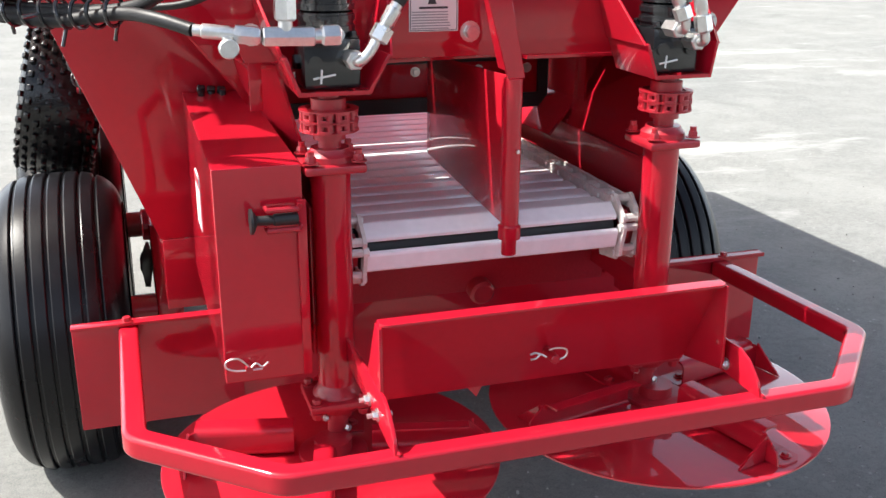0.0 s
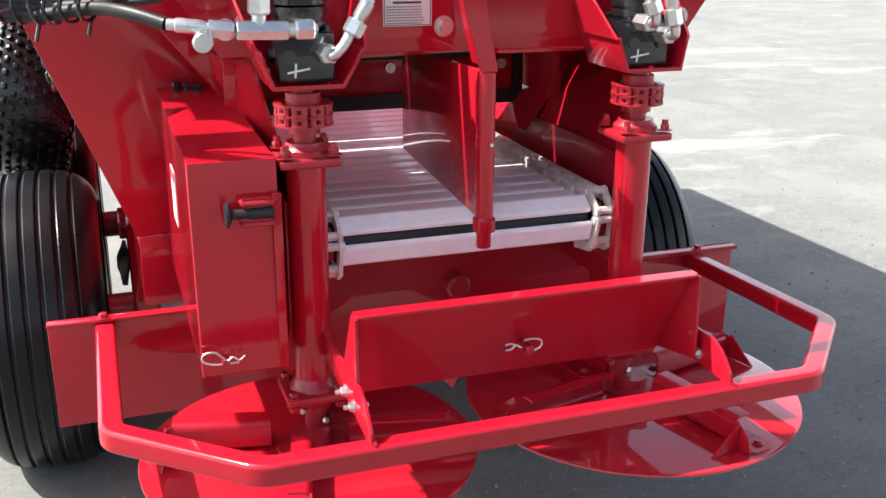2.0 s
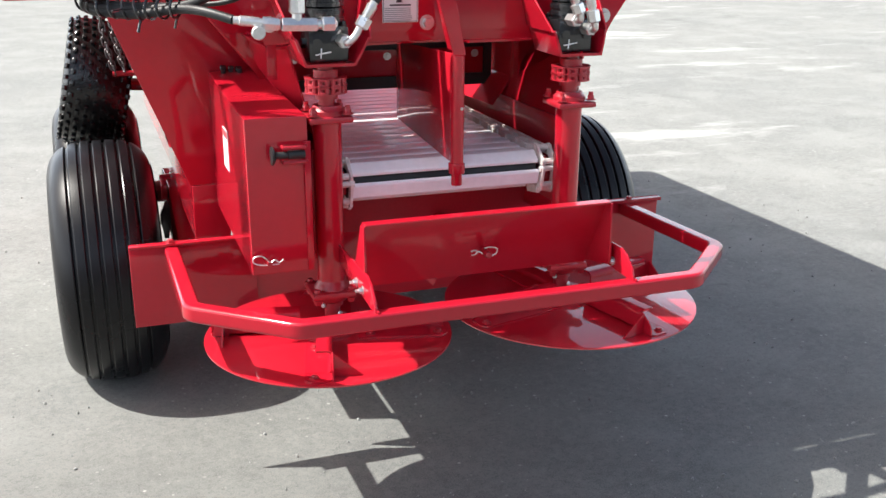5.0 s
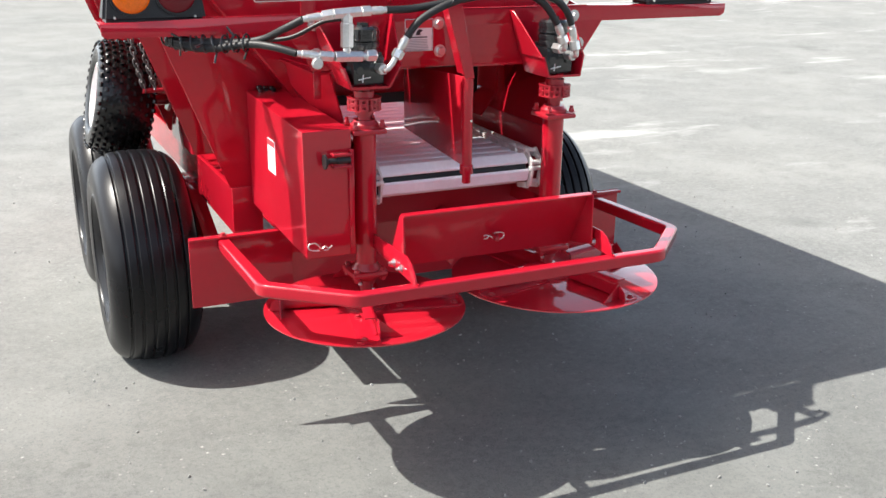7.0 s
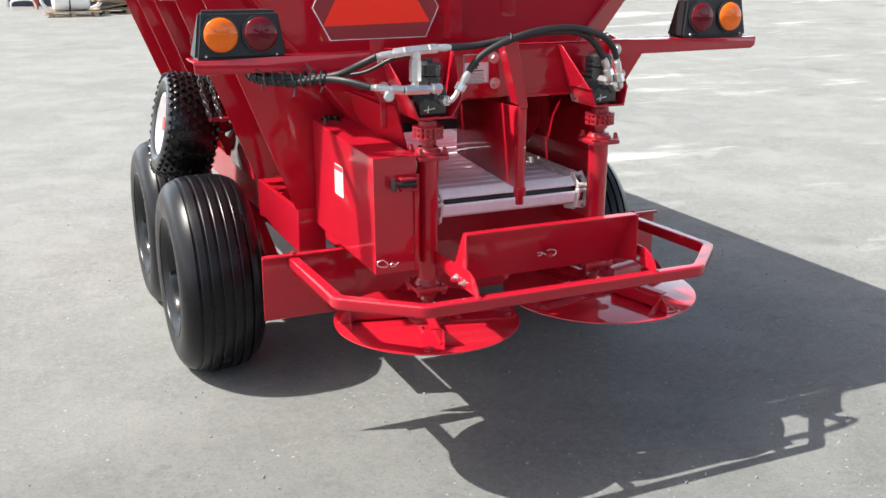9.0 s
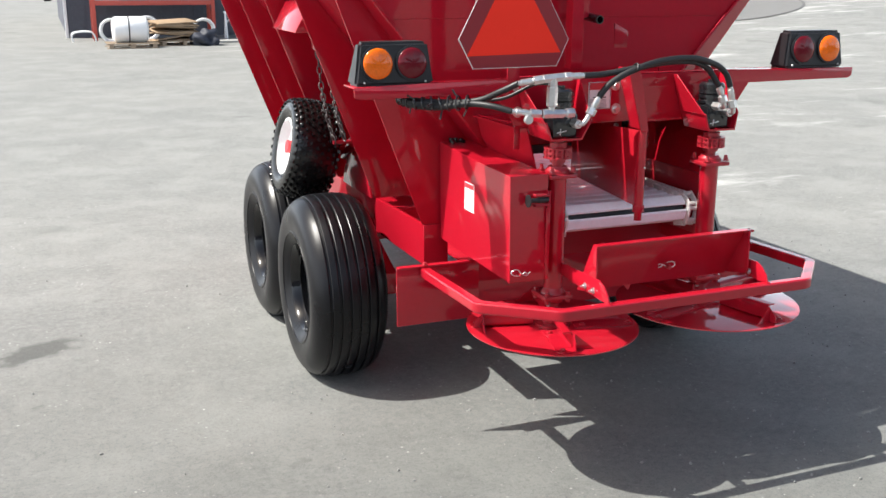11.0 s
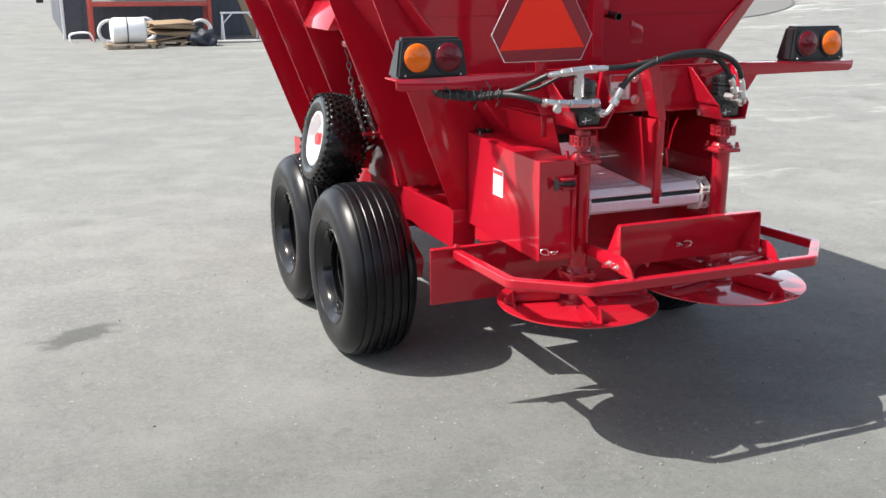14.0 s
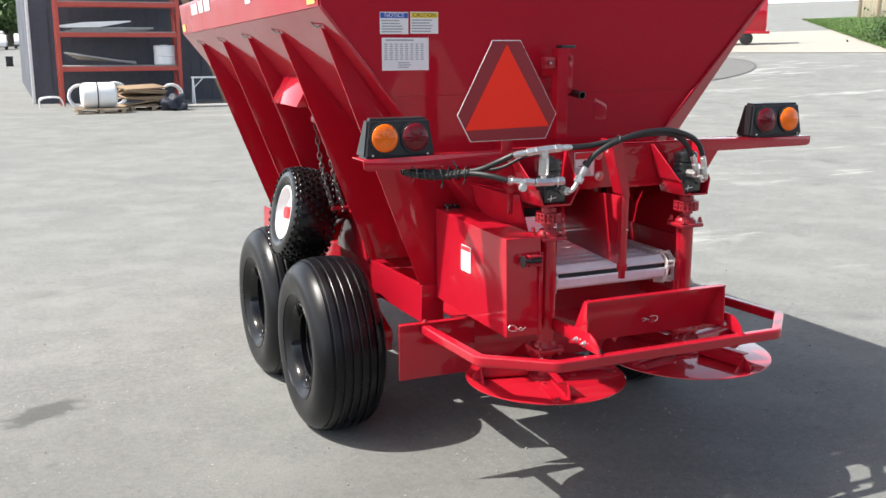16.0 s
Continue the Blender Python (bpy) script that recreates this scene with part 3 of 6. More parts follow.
def bumper():
    outer = [(-0.708, 0.700), (-0.706, 0.204), (-0.488, 0.0), (0.488, 0.0), (0.698, 0.212), (0.700, 0.700)]
    w, zc, rc = 0.039, 0.6715, 0.0085
    # centre line, set in by half the width, with short bends at the corners
    mid, n = [], len(outer)
    for i in range(n):
        p = Vector(outer[i])
        d1 = (p - Vector(outer[i - 1])).normalized() if i else (Vector(outer[1]) - p).normalized()
        d2 = (Vector(outer[i + 1]) - p).normalized() if i < n - 1 else d1
        n1, n2 = Vector((-d1.y, d1.x)), Vector((-d2.y, d2.x))
        mit = (n1 + n2).normalized()
        c = p + mit * (0.5 * w / mit.dot(n1))
        if 0 < i < n - 1:
            a, e = c - d1 * 0.020, c + d2 * 0.020
            for k in range(5):
                t = k / 4
                mid.append(a * (1 - t) ** 2 + c * 2 * t * (1 - t) + e * t ** 2)
        else:
            mid.append(c)
    # rounded square section; the side arms run slightly down to the shield
    sec = []
    for q in range(4):
        cx, cy = ((1, 1), (-1, 1), (-1, -1), (1, -1))[q]
        for k in range(6):
            t = math.pi / 2 * (q + k / 5)
            sec.append(((w / 2 - rc) * cx + rc * math.cos(t), (w / 2 - rc) * cy + rc * math.sin(t)))
    bm = B()
    rings = []
    for i, p in enumerate(mid):
        d1 = (p - mid[i - 1]).normalized() if i else (mid[1] - p).normalized()
        d2 = (mid[i + 1] - p).normalized() if i < len(mid) - 1 else d1
        side = Vector((-(d1 + d2).y, (d1 + d2).x)).normalized()
        k = 1 / max(0.5, side.dot(Vector((-d1.y, d1.x))))
        rings.append([bm.verts.new((p.x + side.x * u * k, p.y + side.y * u * k, zc + v - 0.042 * (p.y + side.y * u * k))) for u, v in sec])
    for r1, r2 in zip(rings, rings[1:]):
        for k in range(len(sec)):
            j = (k + 1) % len(sec)
            bm.faces.new((r1[k], r1[j], r2[j], r2[k]))
    bm.faces.new(rings[0])
    bm.faces.new(rings[-1])
    bar = part("guard_bar", bm, RED, machine, "red square-tube guard bar round the spinners", sharp=50, crisp=True)
    for s, x in ((-1, -0.320), (1, 0.306)):
        bm = prism(B(), [(0.006, 0.689), (0.045, 0.689), (0.36, 0.700), (0.36, 0.742), (0.15, 0.750), (0.075, 0.752), (0.045, 0.740), (0.018, 0.715)], "x", x - 0.003, x + 0.003, 0.001)
        tab = part("mounting_tab", bm, RED, bar, "red flat mounting tab with zinc bolts")
        for y, z in ((0.160, 0.709), (0.107, 0.708)):
            for k in (-1, 1):
                bm = hexbolt(B(), (x + k * 0.003, y, z), (k, 0, 0), 0.0075, 0.009)
                if k * s > 0 or k > 0:
                    rod(bm, (x + k * 0.008, y, z), (x + k * 0.020, y, z), 0.004, 10)
                under(part("bolt", bm, ZINC, machine), machine).parent = tab
        # weld beads along the foot of the tab
        bm = B()
        for k in range(7):
            t = k / 6
            bmesh.ops.create_icosphere(bm, subdivisions=1, radius=0.005, matrix=Matrix.Translation((x + 0.004, 0.008 + 0.03 * t, 0.692)))
        part("bead_row", bm, RED, bar)


bumper()


def deflector():
    x0, x1, z0, z1 = -0.318, 0.287, 0.700, 0.859
    lean = lambda z: 0.125 + 0.51 * (z1 - z)
    zb = 0.676
    bm = slab(B(), [(x0 + 0.004, lean(zb), zb), (x1 - 0.004, lean(zb), zb), (x1, lean(z1), z1), (x0, lean(z1), z1)], 0.005, 0.001)
    pan = part("deflector_plate", bm, RED, machine, "red leaning deflector plate with side gussets")
    # lip along the top with rounded corners
    bm = prism(B(), [(x0, lean(z1) + 0.003), (x0, 0.110), (x0 + 0.004, 0.103), (x0 + 0.012, 0.099), (x1 - 0.012, 0.099), (x1 - 0.004, 0.103), (x1, 0.110), (x1, lean(z1) + 0.003)], "z", z1 - 0.004, z1 + 0.001, 0.0012)
    part("top_flange", bm, RED, pan, crisp=True)
    for x in (x0 - 0.0005, x1 + 0.0005):
        bm = prism(B(), [(0.094, z0 + 0.020), (0.100, z0 + 0.004), (lean(zb), zb + 0.002), (lean(z1), z1 - 0.003), (0.101, z1 - 0.004)], "x", x - 0.0028, x + 0.0028, 0.001)
        part("side_gusset", bm, RED, pan)
    bm = prism(B(), [(-0.142, 0.680), (-0.107, 0.680), (-0.120, 0.655)], "y", 0.215, 0.220)
    part("pointed_tab", bm, RED, pan)
    y = 0.158
    px, pz = -0.012, 0.748
    bm = rod(B(), (px, y + 0.012, pz), (px, y - 0.028, pz), 0.008, 16, bevel=0.002)
    pin = part("pin", bm, RED_IRON, pan)
    bm = B()
    pipe(bm, [(px + 0.008, y - 0.02, pz - 0.004), (px + 0.020, y - 0.022, pz + 0.002), (px + 0.021, y - 0.022, pz + 0.014), (px + 0.004, y - 0.022, pz + 0.019), (px - 0.010, y - 0.021, pz + 0.017)], 0.0017, n=6)
    pipe(bm, [(px - 0.014, y - 0.02, pz + 0.004), (px - 0.024, y - 0.02, pz + 0.010), (px - 0.032, y - 0.02, pz + 0.004), (px - 0.042, y - 0.02, pz + 0.003)], 0.0017, n=6)
    pipe(bm, [(px - 0.024, y - 0.02, pz + 0.010), (px - 0.034, y - 0.02, pz + 0.014), (px - 0.043, y - 0.02, pz + 0.012)], 0.0017, n=6)
    part("hairpin_clip", bm, ZINC, pan, "bright wire hairpin clip")


deflector()

POSTS = ((-1, -0.335, 0.360), (1, 0.297, 0.368))


def bearing_post(s, x, y):
    bm = rod(B(), (x, y, 0.628), (x, y, 1.045), 0.0335, 32)
    post = part("spinner_post", bm, RED, machine, "red round bearing post of a spinner")
    bm = box(B(), (x - 0.052, y - 0.052, 1.043), (x + 0.052, y + 0.052, 1.058), 0.005)
    lathe(bm, [(0.042, 1.058), (0.041, 1.068), (0.034, 1.074), (0.032, 1.080), (0, 1.080)], Matrix.Translation((x, y, 0)), 28)
    part("top_bearing", bm, RED_IRON, post, "red cast flange bearing")
    for dx in (-0.04, 0.04):
        for dy in (-0.04, 0.04):
            bm = hexbolt(B(), (x + dx, y + dy, 1.062), (0, 0, 1), 0.009, 0.012)
            rod(bm, (x + dx, y + dy, 1.07), (x + dx, y + dy, 1.082), 0.006, 10)
            part("flange_bolt", bm, RED_IRON, post)
    bm = B()
    rod(bm, (x, y, 1.075), (x, y, 1.175), 0.019, 20)
    lathe(bm, [(0, 1.094), (0.027, 1.094), (0.027, 1.110), (0.038, 1.112), (0.038, 1.120), (0.034, 1.122), (0.034, 1.130), (0.038, 1.132), (0.038, 1.142), (0.029, 1.144), (0.029, 1.162), (0, 1.162)], Matrix.Translation((x, y, 0)), 32)
    coup = part("coupling", bm, RED_IRON, post, "red roller-chain shaft coupling")
    bm = B()
    for row in (1.1180, 1.1355):
        for k in range(18):
            a = 2 * math.pi * k / 18
            c = Vector((x + 0.0425 * math.cos(a), y + 0.0425 * math.sin(a), row))
            rod(bm, c - Vector((0, 0, 0.0082)), c + Vector((0, 0, 0.0082)), 0.0058, 8)
            if k % 2 == 0:
                m = Matrix.Translation((x, y, row)) @ Matrix.Rotation(a + math.pi / 18, 4, "Z")
                box(bm, (0.044, -0.0085, -0.0085), (0.0485, 0.0085, -0.0035), 0.001, m)
                box(bm, (0.044, -0.0085, 0.0035), (0.0485, 0.0085, 0.0085), 0.001, m)
        for zz in (-0.0095, 0.0075):
            lathe(bm, [(0.0355, row + zz), (0.0495, row + zz), (0.0495, row + zz + 0.002), (0.0355, row + zz + 0.002)], Matrix.Translation((x, y, 0)), 36, closed=True)
    ob = part("coupling_chain", bm, RED_IRON, coup)
    bm = box(B(), (x - 0.058, y - 0.055, 0.614), (x + 0.050, y + 0.055, 0.629), 0.004)
    lathe(bm, [(0.0335, 0.650), (0.037, 0.640), (0.044, 0.632), (0.046, 0.614), (0.038, 0.598), (0.027, 0.595), (0, 0.595)], Matrix.Translation((x, y, 0)), 28)
    low = part("bottom_bearing", bm, RED_IRON, post, "red cast flange bearing")
    for dx in (-0.045, 0.038):
        for dy in (-0.042, 0.042):
            bm = hexbolt(B(), (x + dx, y + dy, 0.614), (0, 0, -1), 0.0095, 0.014)
            hexbolt(bm, (x + dx, y + dy, 0.629), (0, 0, 1), 0.0085, 0.010)
            part("bearing_bolt", bm, RED_IRON, low)
    bm = rod(B(), (x, y, 0.525), (x, y, 0.61), 0.0195, 20)
    lathe(bm, [(0.0195, 0.594), (0.026, 0.592), (0.026, 0.582), (0.0195, 0.580)], Matrix.Translation((x, y, 0)), 24)
    shaft = part("spinner_shaft", bm, RED_IRON, post)
    for ex, ey, ez in ((0.012, -0.0165, 0.562), (-0.022, -0.014, 0.586)):
        part("set_screw", hexbolt(B(), (x + ex, y + ey, ez), (ex, ey, 0), 0.0065, 0.008, False), ZINC, shaft)
    # plate that ties the post to the trough
    bm = box(B(), (x + s * 0.034 - 0.003, y + 0.012, 0.70), (x + s * 0.034 + 0.003, 0.71, 0.972), 0.001)
    part("post_web", bm, RED, post)
    bm = box(B(), (x + s * 0.060 - 0.003, 0.43, 0.66), (x + s * 0.060 + 0.003, 0.62, 1.015), 0.001)
    part("post_plate", bm, RED, post)


for s, x, y in POSTS:
    bearing_post(s, x, y)


def spinner(s, x, y, angles, R):
    z = 0.517
    bm = lathe(B(), [(0, z), (R - 0.005, z), (R, z + 0.0012), (R, z + 0.0048), (R - 0.005, z + 0.006), (0, z + 0.006)], Matrix.Translation((x, y, 0)), 96)
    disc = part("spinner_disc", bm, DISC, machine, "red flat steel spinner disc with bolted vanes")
    bm = lathe(B(), [(0.062, z + 0.006), (0.062, z + 0.014), (0.034, z + 0.014), (0.034, z + 0.036), (0, z + 0.036)], Matrix.Translation((x, y, 0)), 28)
    part("hub", bm, RED_IRON, disc)
    e = R - 0.014
    for a in angles:
        m = Matrix.Translation((x, y, z + 0.006)) @ Matrix.Rotation(radians(a), 4, "Z")
        # a round-backed channel open to one side: short top flange, wide foot that runs on to the rim, triangular gusset behind
        f = 1 if s > 0 else -1
        arc = [radians(k) for k in (0, 22.5, 45, 67.5, 90)]
        low = [(0.008 - 0.016 * math.sin(t), 0.016 - 0.016 * math.cos(t)) for t in arc]
        top = [(0.008 - 0.016 * math.cos(t), 0.042 + 0.016 * math.sin(t)) for t in arc]
        low_in = [(0.008 - 0.012 * math.cos(t), 0.016 - 0.012 * math.sin(t)) for t in arc]
        top_in = [(0.008 - 0.012 * math.sin(t), 0.042 + 0.012 * math.cos(t)) for t in arc]
        bm = prism(B(), [(f * u, w) for u, w in [(0.056, 0.0)] + low + top + [(0.030, 0.058), (0.030, 0.054)] + top_in + low_in + [(0.056, 0.004)]], "x", 0.070, e - 0.044)
        # outer end: foot with a clipped corner and a sloping web
        prism(bm, [(e - 0.046, f * -0.004), (e - 0.046, f * 0.056), (e - 0.012, f * 0.056), (e, f * 0.040), (e, f * 0.006), (e - 0.012, f * -0.004)], "z", 0.0, 0.004)
        prism(bm, [(e - 0.046, 0.002), (e - 0.004, 0.002), (e - 0.010, 0.026), (e - 0.040, 0.052), (e - 0.046, 0.054)], "y", min(f * -0.008, f * -0.004), max(f * -0.008, f * -0.004))
        bm.transform(m)
        vane = part("vane", bm, RED, disc, crisp=True)
        bm = prism(B(), [(f * u, w) for u, w in ((-0.009, 0.001), (-0.074, 0.001), (-0.009, 0.054))], "x", e - 0.036, e - 0.032)
        bm.transform(m)
        part("vane_gusset", bm, RED, vane)
        for r in (0.10, e - 0.022):
            bm = hexbolt(B(), (r, f * 0.034, 0.004), (0, 0, 1), 0.0075, 0.007)
            bm.transform(m)
            part("vane_bolt", bm, RED_IRON, vane)


spinner(-1, -0.352, 0.327, (257, 347, 77, 167), 0.302)
spinner(1, 0.316, 0.350, (14, 104, 194, 284), 0.336)


# ---- rear cross plate, light bar, motors ----
def cross_plate():
    y = 0.460
    out = [(-0.455, 1.208), (0.440, 1.204), (0.455, 1.235), (0.515, 1.324), (0.99, 1.325), (1.008, 1.335), (1.010, 1.361), (0.46, 1.372), (-0.47, 1.372), (-1.020, 1.358), (-1.018, 1.326), (-1.00, 1.318), (-0.53, 1.322), (-0.47, 1.245)]
    bm = prism(B(), out, "y", y, y + 0.006, 0.0012)
    plate = part("light_bar", bm, RED, machine, "red cross plate with outstretched light bar")
    for a, c, z in ((-1.02, -0.475, 1.352), (0.47, 1.010, 1.360)):
        bm = box(B(), (a, y + 0.001, z), (c, y + 0.12, z + 0.006), 0.0015)
        part("lamp_shelf", bm, RED, plate)
    bm = box(B(), (-0.475, y, 1.368), (0.46, y + 0.02, 1.374), 0.0015)
    part("top_flange", bm, RED, plate)
    for x, z in ((-0.055, 1.250), (-0.060, 1.332), (0.410, 1.341), (0.432, 1.255), (-0.445, 1.340), (-0.442, 1.255)):
        bm = hexbolt(B(), (x, y, z), (0, -1, 0), 0.0125, 0.014)
        part("bolt", bm, ZINC, plate)
    # side wings to the hopper
    for s in (-1, 1):
        bm = B()
        e = 0.322 if s > 0 else 0.339
        back, top_x = (0.846, 0.476) if s > 0 else (0.795, 0.506)
        q = [(s * 0.40, y + 0.008, 1.205), (s * e, y + 0.008, 0.983), (s * e, 1.0, 0.976), (s * 0.47, 1.0, 1.205)]
        slab(bm, q if s > 0 else q[::-1], 0.005)
        wing = part("side_wing", bm, RED, plate)
        # raised beads that stand in for a dashed streak of sunlight
        bm = B()
        for k in range(26) if s > 0 else ():
            c = Vector((s * (e - 0.002), back, 0.985)).lerp(Vector((s * (top_x - 0.011), back, 1.195)), k / 25)
            bmesh.ops.create_icosphere(bm, subdivisions=1, radius=0.0042, matrix=Matrix.Translation(c) @ Matrix.Diagonal((1, 1, 1.15, 1)))
        if s > 0:
            part("bead_row", bm, RED, wing)
        else:
            bm.free()
        bm = B()
        if s < 0:
            box(bm, (-0.449, y + 0.007, 1.125), (-0.427, y + 0.013, 1.215), 0.001)
        else:
            slab(bm, [(0.455, y + 0.01, 1.36), (0.44, y + 0.01, 1.18), (0.47, 0.80, 1.18), (0.60, 0.80, 1.36)], 0.005)
        part("upper_wing", bm, RED, plate)
    # hidden plate added to block sun; its cut edge shapes the lit strip
    part("throat_shade", prism(B(), [(-0.45, y + 0.008), (-0.28, y + 0.012), (-0.03, y + 0.046), (0.05, y + 0.048), (0.06, y + 0.008), (0.44, y + 0.008), (0.46, 0.80), (-0.46, 0.80)], "z", 1.196, 1.202), RED, plate)
    d = decal("warning_decal", -0.168, -0.078, 1.252, 1.346, y - 0.0002, plate, RED_INK, PAPER, "", "white warning decal with a red heading and a pictogram")
    bars(d, -0.163, -0.083, 1.255, 1.288, y - 0.0002, 7, GREY_INK, 1, 0.12)
    bars(d, -0.150, -0.092, 1.289, 1.297, y - 0.0002, 1, INK, 1, 0.05)
    for a, c in (((-0.166, 1.2535), (-0.080, 1.2545)), ((-0.166, 1.3435), (-0.080, 1.3445)), ((-0.166, 1.2535), (-0.165, 1.3445)), ((-0.081, 1.2535), (-0.080, 1.3445))):
        part("border_line", box(B(), (a[0], y - 0.0024, a[1]), (c[0], y - 0.0013, c[1])), INK, d)
    bm = prism(B(), [(-0.134, 1.299), (-0.118, 1.299), (-0.121, 1.306), (-0.111, 1.312), (-0.123, 1.317), (-0.131, 1.309)], "y", y - 0.003, y - 0.001)
    part("pictogram", bm, INK, d)
    return plate


plate = cross_plate()


def tail_lamp(x0, x1, amber_first, z0=1.358):
    y, z1 = 0.475, z0 + 0.139
    bm = B()
    b2 = bmesh.new()
    lo = [b2.verts.new(p) for p in ((x0 - 0.012, y, z0), (x1 + 0.012, y, z0), (x1 + 0.012, y + 0.10, z0), (x0 - 0.012, y + 0.10, z0))]
    hi = [b2.verts.new(p) for p in ((x0 + 0.006, y + 0.012, z1), (x1 - 0.006, y + 0.012, z1), (x1 - 0.020, y + 0.085, z1), (x0 + 0.020, y + 0.085, z1))]
    b2.faces.new(lo)
    b2.faces.new(hi)
    for i in range(4):
        b2.faces.new((lo[i], lo[(i + 1) % 4], hi[(i + 1) % 4], hi[i]))
    bmesh.ops.bevel(b2, geom=list(b2.edges), offset=0.010, segments=3, affect="EDGES")
    merge(bm, b2)
    lamp = part("tail_lamp", bm, PLASTIC, plate, "black twin tail lamp with an amber and a red round lens", crisp=True)
    for k in (0, 1):
        cx, cz = x0 + (x1 - x0) * (0.265 + 0.47 * k), (z0 + z1) / 2 + 0.002
        lens = AMBER if (k == 0) == amber_first else REDLENS
        m = Matrix.Translation((cx, y + 0.003, cz)) @ Matrix.Rotation(radians(90 - 5), 4, "X")
        bm = lathe(B(), [(0.056, -0.004), (0.056, 0.004), (0.050, 0.005), (0.050, -0.004)], m, 36, closed=True)
        part("lens_ring", bm, PLASTIC, lamp)
        prof = [(0.050, 0.0)] + [(0.050 * math.cos(t), 0.003 + 0.014 * math.sin(t)) for t in [radians(a) for a in range(0, 91, 10)]]
        prof[-1] = (0, prof[-1][1])
        bm = lathe(B(), prof, None, 48)
        # moulded wedges in the lens
        for v in bm.verts:
            a = math.atan2(v.co.y, v.co.x)
            r = math.hypot(v.co.x, v.co.y)
            v.co.z += 0.0013 * (abs((a * 8 / math.pi) % 2 - 1) - 0.5) * (r / 0.053) * (1 - (r / 0.054) ** 4)
        bm.transform(m)
        part("lens", bm, lens, lamp, "round %s lens" % ("amber" if lens is AMBER else "dark red"))
    for k in (0.08, 0.92):
        bm = hexbolt(B(), (x0 + (x1 - x0) * k, y + 0.002, z0 + 0.012), (0, -1, 0), 0.004, 0.005, False)
        part("screw", bm, ZINC, lamp)


tail_lamp(-1.000, -0.752, True)
tail_lamp(0.704, 0.966, False, 1.367)


def smv():
    y = 0.452
    out = [(-0.613, 1.405), (-0.302, 1.407), (-0.259, 1.497), (-0.414, 1.766), (-0.528, 1.766), (-0.666, 1.502)]
    bm = prism(B(), out, "y", y, y + 0.002)
    em = part("warning_emblem", bm, WHITE, plate, "slow-vehicle triangle, orange centre in a dark red border")
    c = Vector((-0.464, 1.56))
    bm = prism(B(), [tuple(c + (Vector(p) - c) * 0.987) for p in out], "y", y - 0.0012, y - 0.0001)
    part("border", bm, RETRO, em)
    bm = prism(B(), [(-0.636, 1.447), (-0.290, 1.453), (-0.471, 1.752)], "y", y - 0.0024, y - 0.0013)
    part("triangle", bm, FLUO, em)
    for z in (1.505, 1.665):
        part("rivet", hexbolt(B(), (-0.466, y - 0.002, z), (0, -1, 0), 0.005, 0.004, False), FLUO, em)
    bm = box(B(), (-0.485, y + 0.003, 1.36), (-0.44, y + 0.008, 1.70), 0.001)
    part("emblem_bracket", bm, RED, em)


smv()


def lift_jack():
    """Upright gate lever on the rear of the hopper."""
    y = 0.70
    bm = box(B(), (-0.122, y - 0.022, 1.372), (-0.072, y + 0.028, 1.735), 0.004)
    jack = part("gate_post", bm, RED, hop, "red upright square tube with a bolted lever", crisp=True)
    bm = box(B(), (-0.105, y - 0.02, 1.735), (-0.04, y + 0.03, 1.747), 0.003)
    part("cap", bm, BLACK, jack)
    bm = prism(B(), [(-0.072, 1.55), (-0.045, 1.56), (-0.040, 1.70), (-0.052, 1.715), (-0.072, 1.70)], "y", y - 0.006, y + 0.0, 0.001)
    part("lever_plate", bm, RED, jack)
    bm = B()
    hexbolt(bm, (-0.058, y - 0.006, 1.695), (0, -1, 0), 0.010, 0.012)
    part("lever_bolt", bm, RED_IRON, jack)
    bm = box(B(), (-0.175, y - 0.01, 1.655), (-0.122, y + 0.02, 1.70), 0.004)
    rod(bm, (-0.165, y - 0.01, 1.678), (-0.165, y - 0.035, 1.678), 0.010, 14)
    part("side_lug", bm, RED_IRON, jack)
    bm = hexbolt(B(), (-0.165, y - 0.033, 1.678), (0, -1, 0), 0.006, 0.008)
    part("lug_bolt", bm, ZINC, jack)
    for z in (1.45, 1.62):
        bm = box(B(), (-0.122, y + 0.025, z), (-0.072, Y_REAR - 0.016, z + 0.04), 0.003)
        part("stand_off", bm, RED, jack)
    bm = lathe(B(), [(0.0, 0), (0.016, 0), (0.016, 0.17), (0.012, 0.17), (0.012, 0.02), (0, 0.02)], frame_to((-0.030, Y_REAR - 0.02, 1.566), (-0.028, 0.66, 1.552))[0], 20)
    part("drain_tube", bm, BLACK, hop, "short black tube end")
    bm = prism(B(), [(0.14, 1.385), (0.20, 1.385), (0.20, 1.50), (0.14, 1.53)], "y", Y_REAR - 0.020, Y_REAR - 0.006, 0.003)
    part("hopper_cleat", bm, RED, hop)


lift_jack()


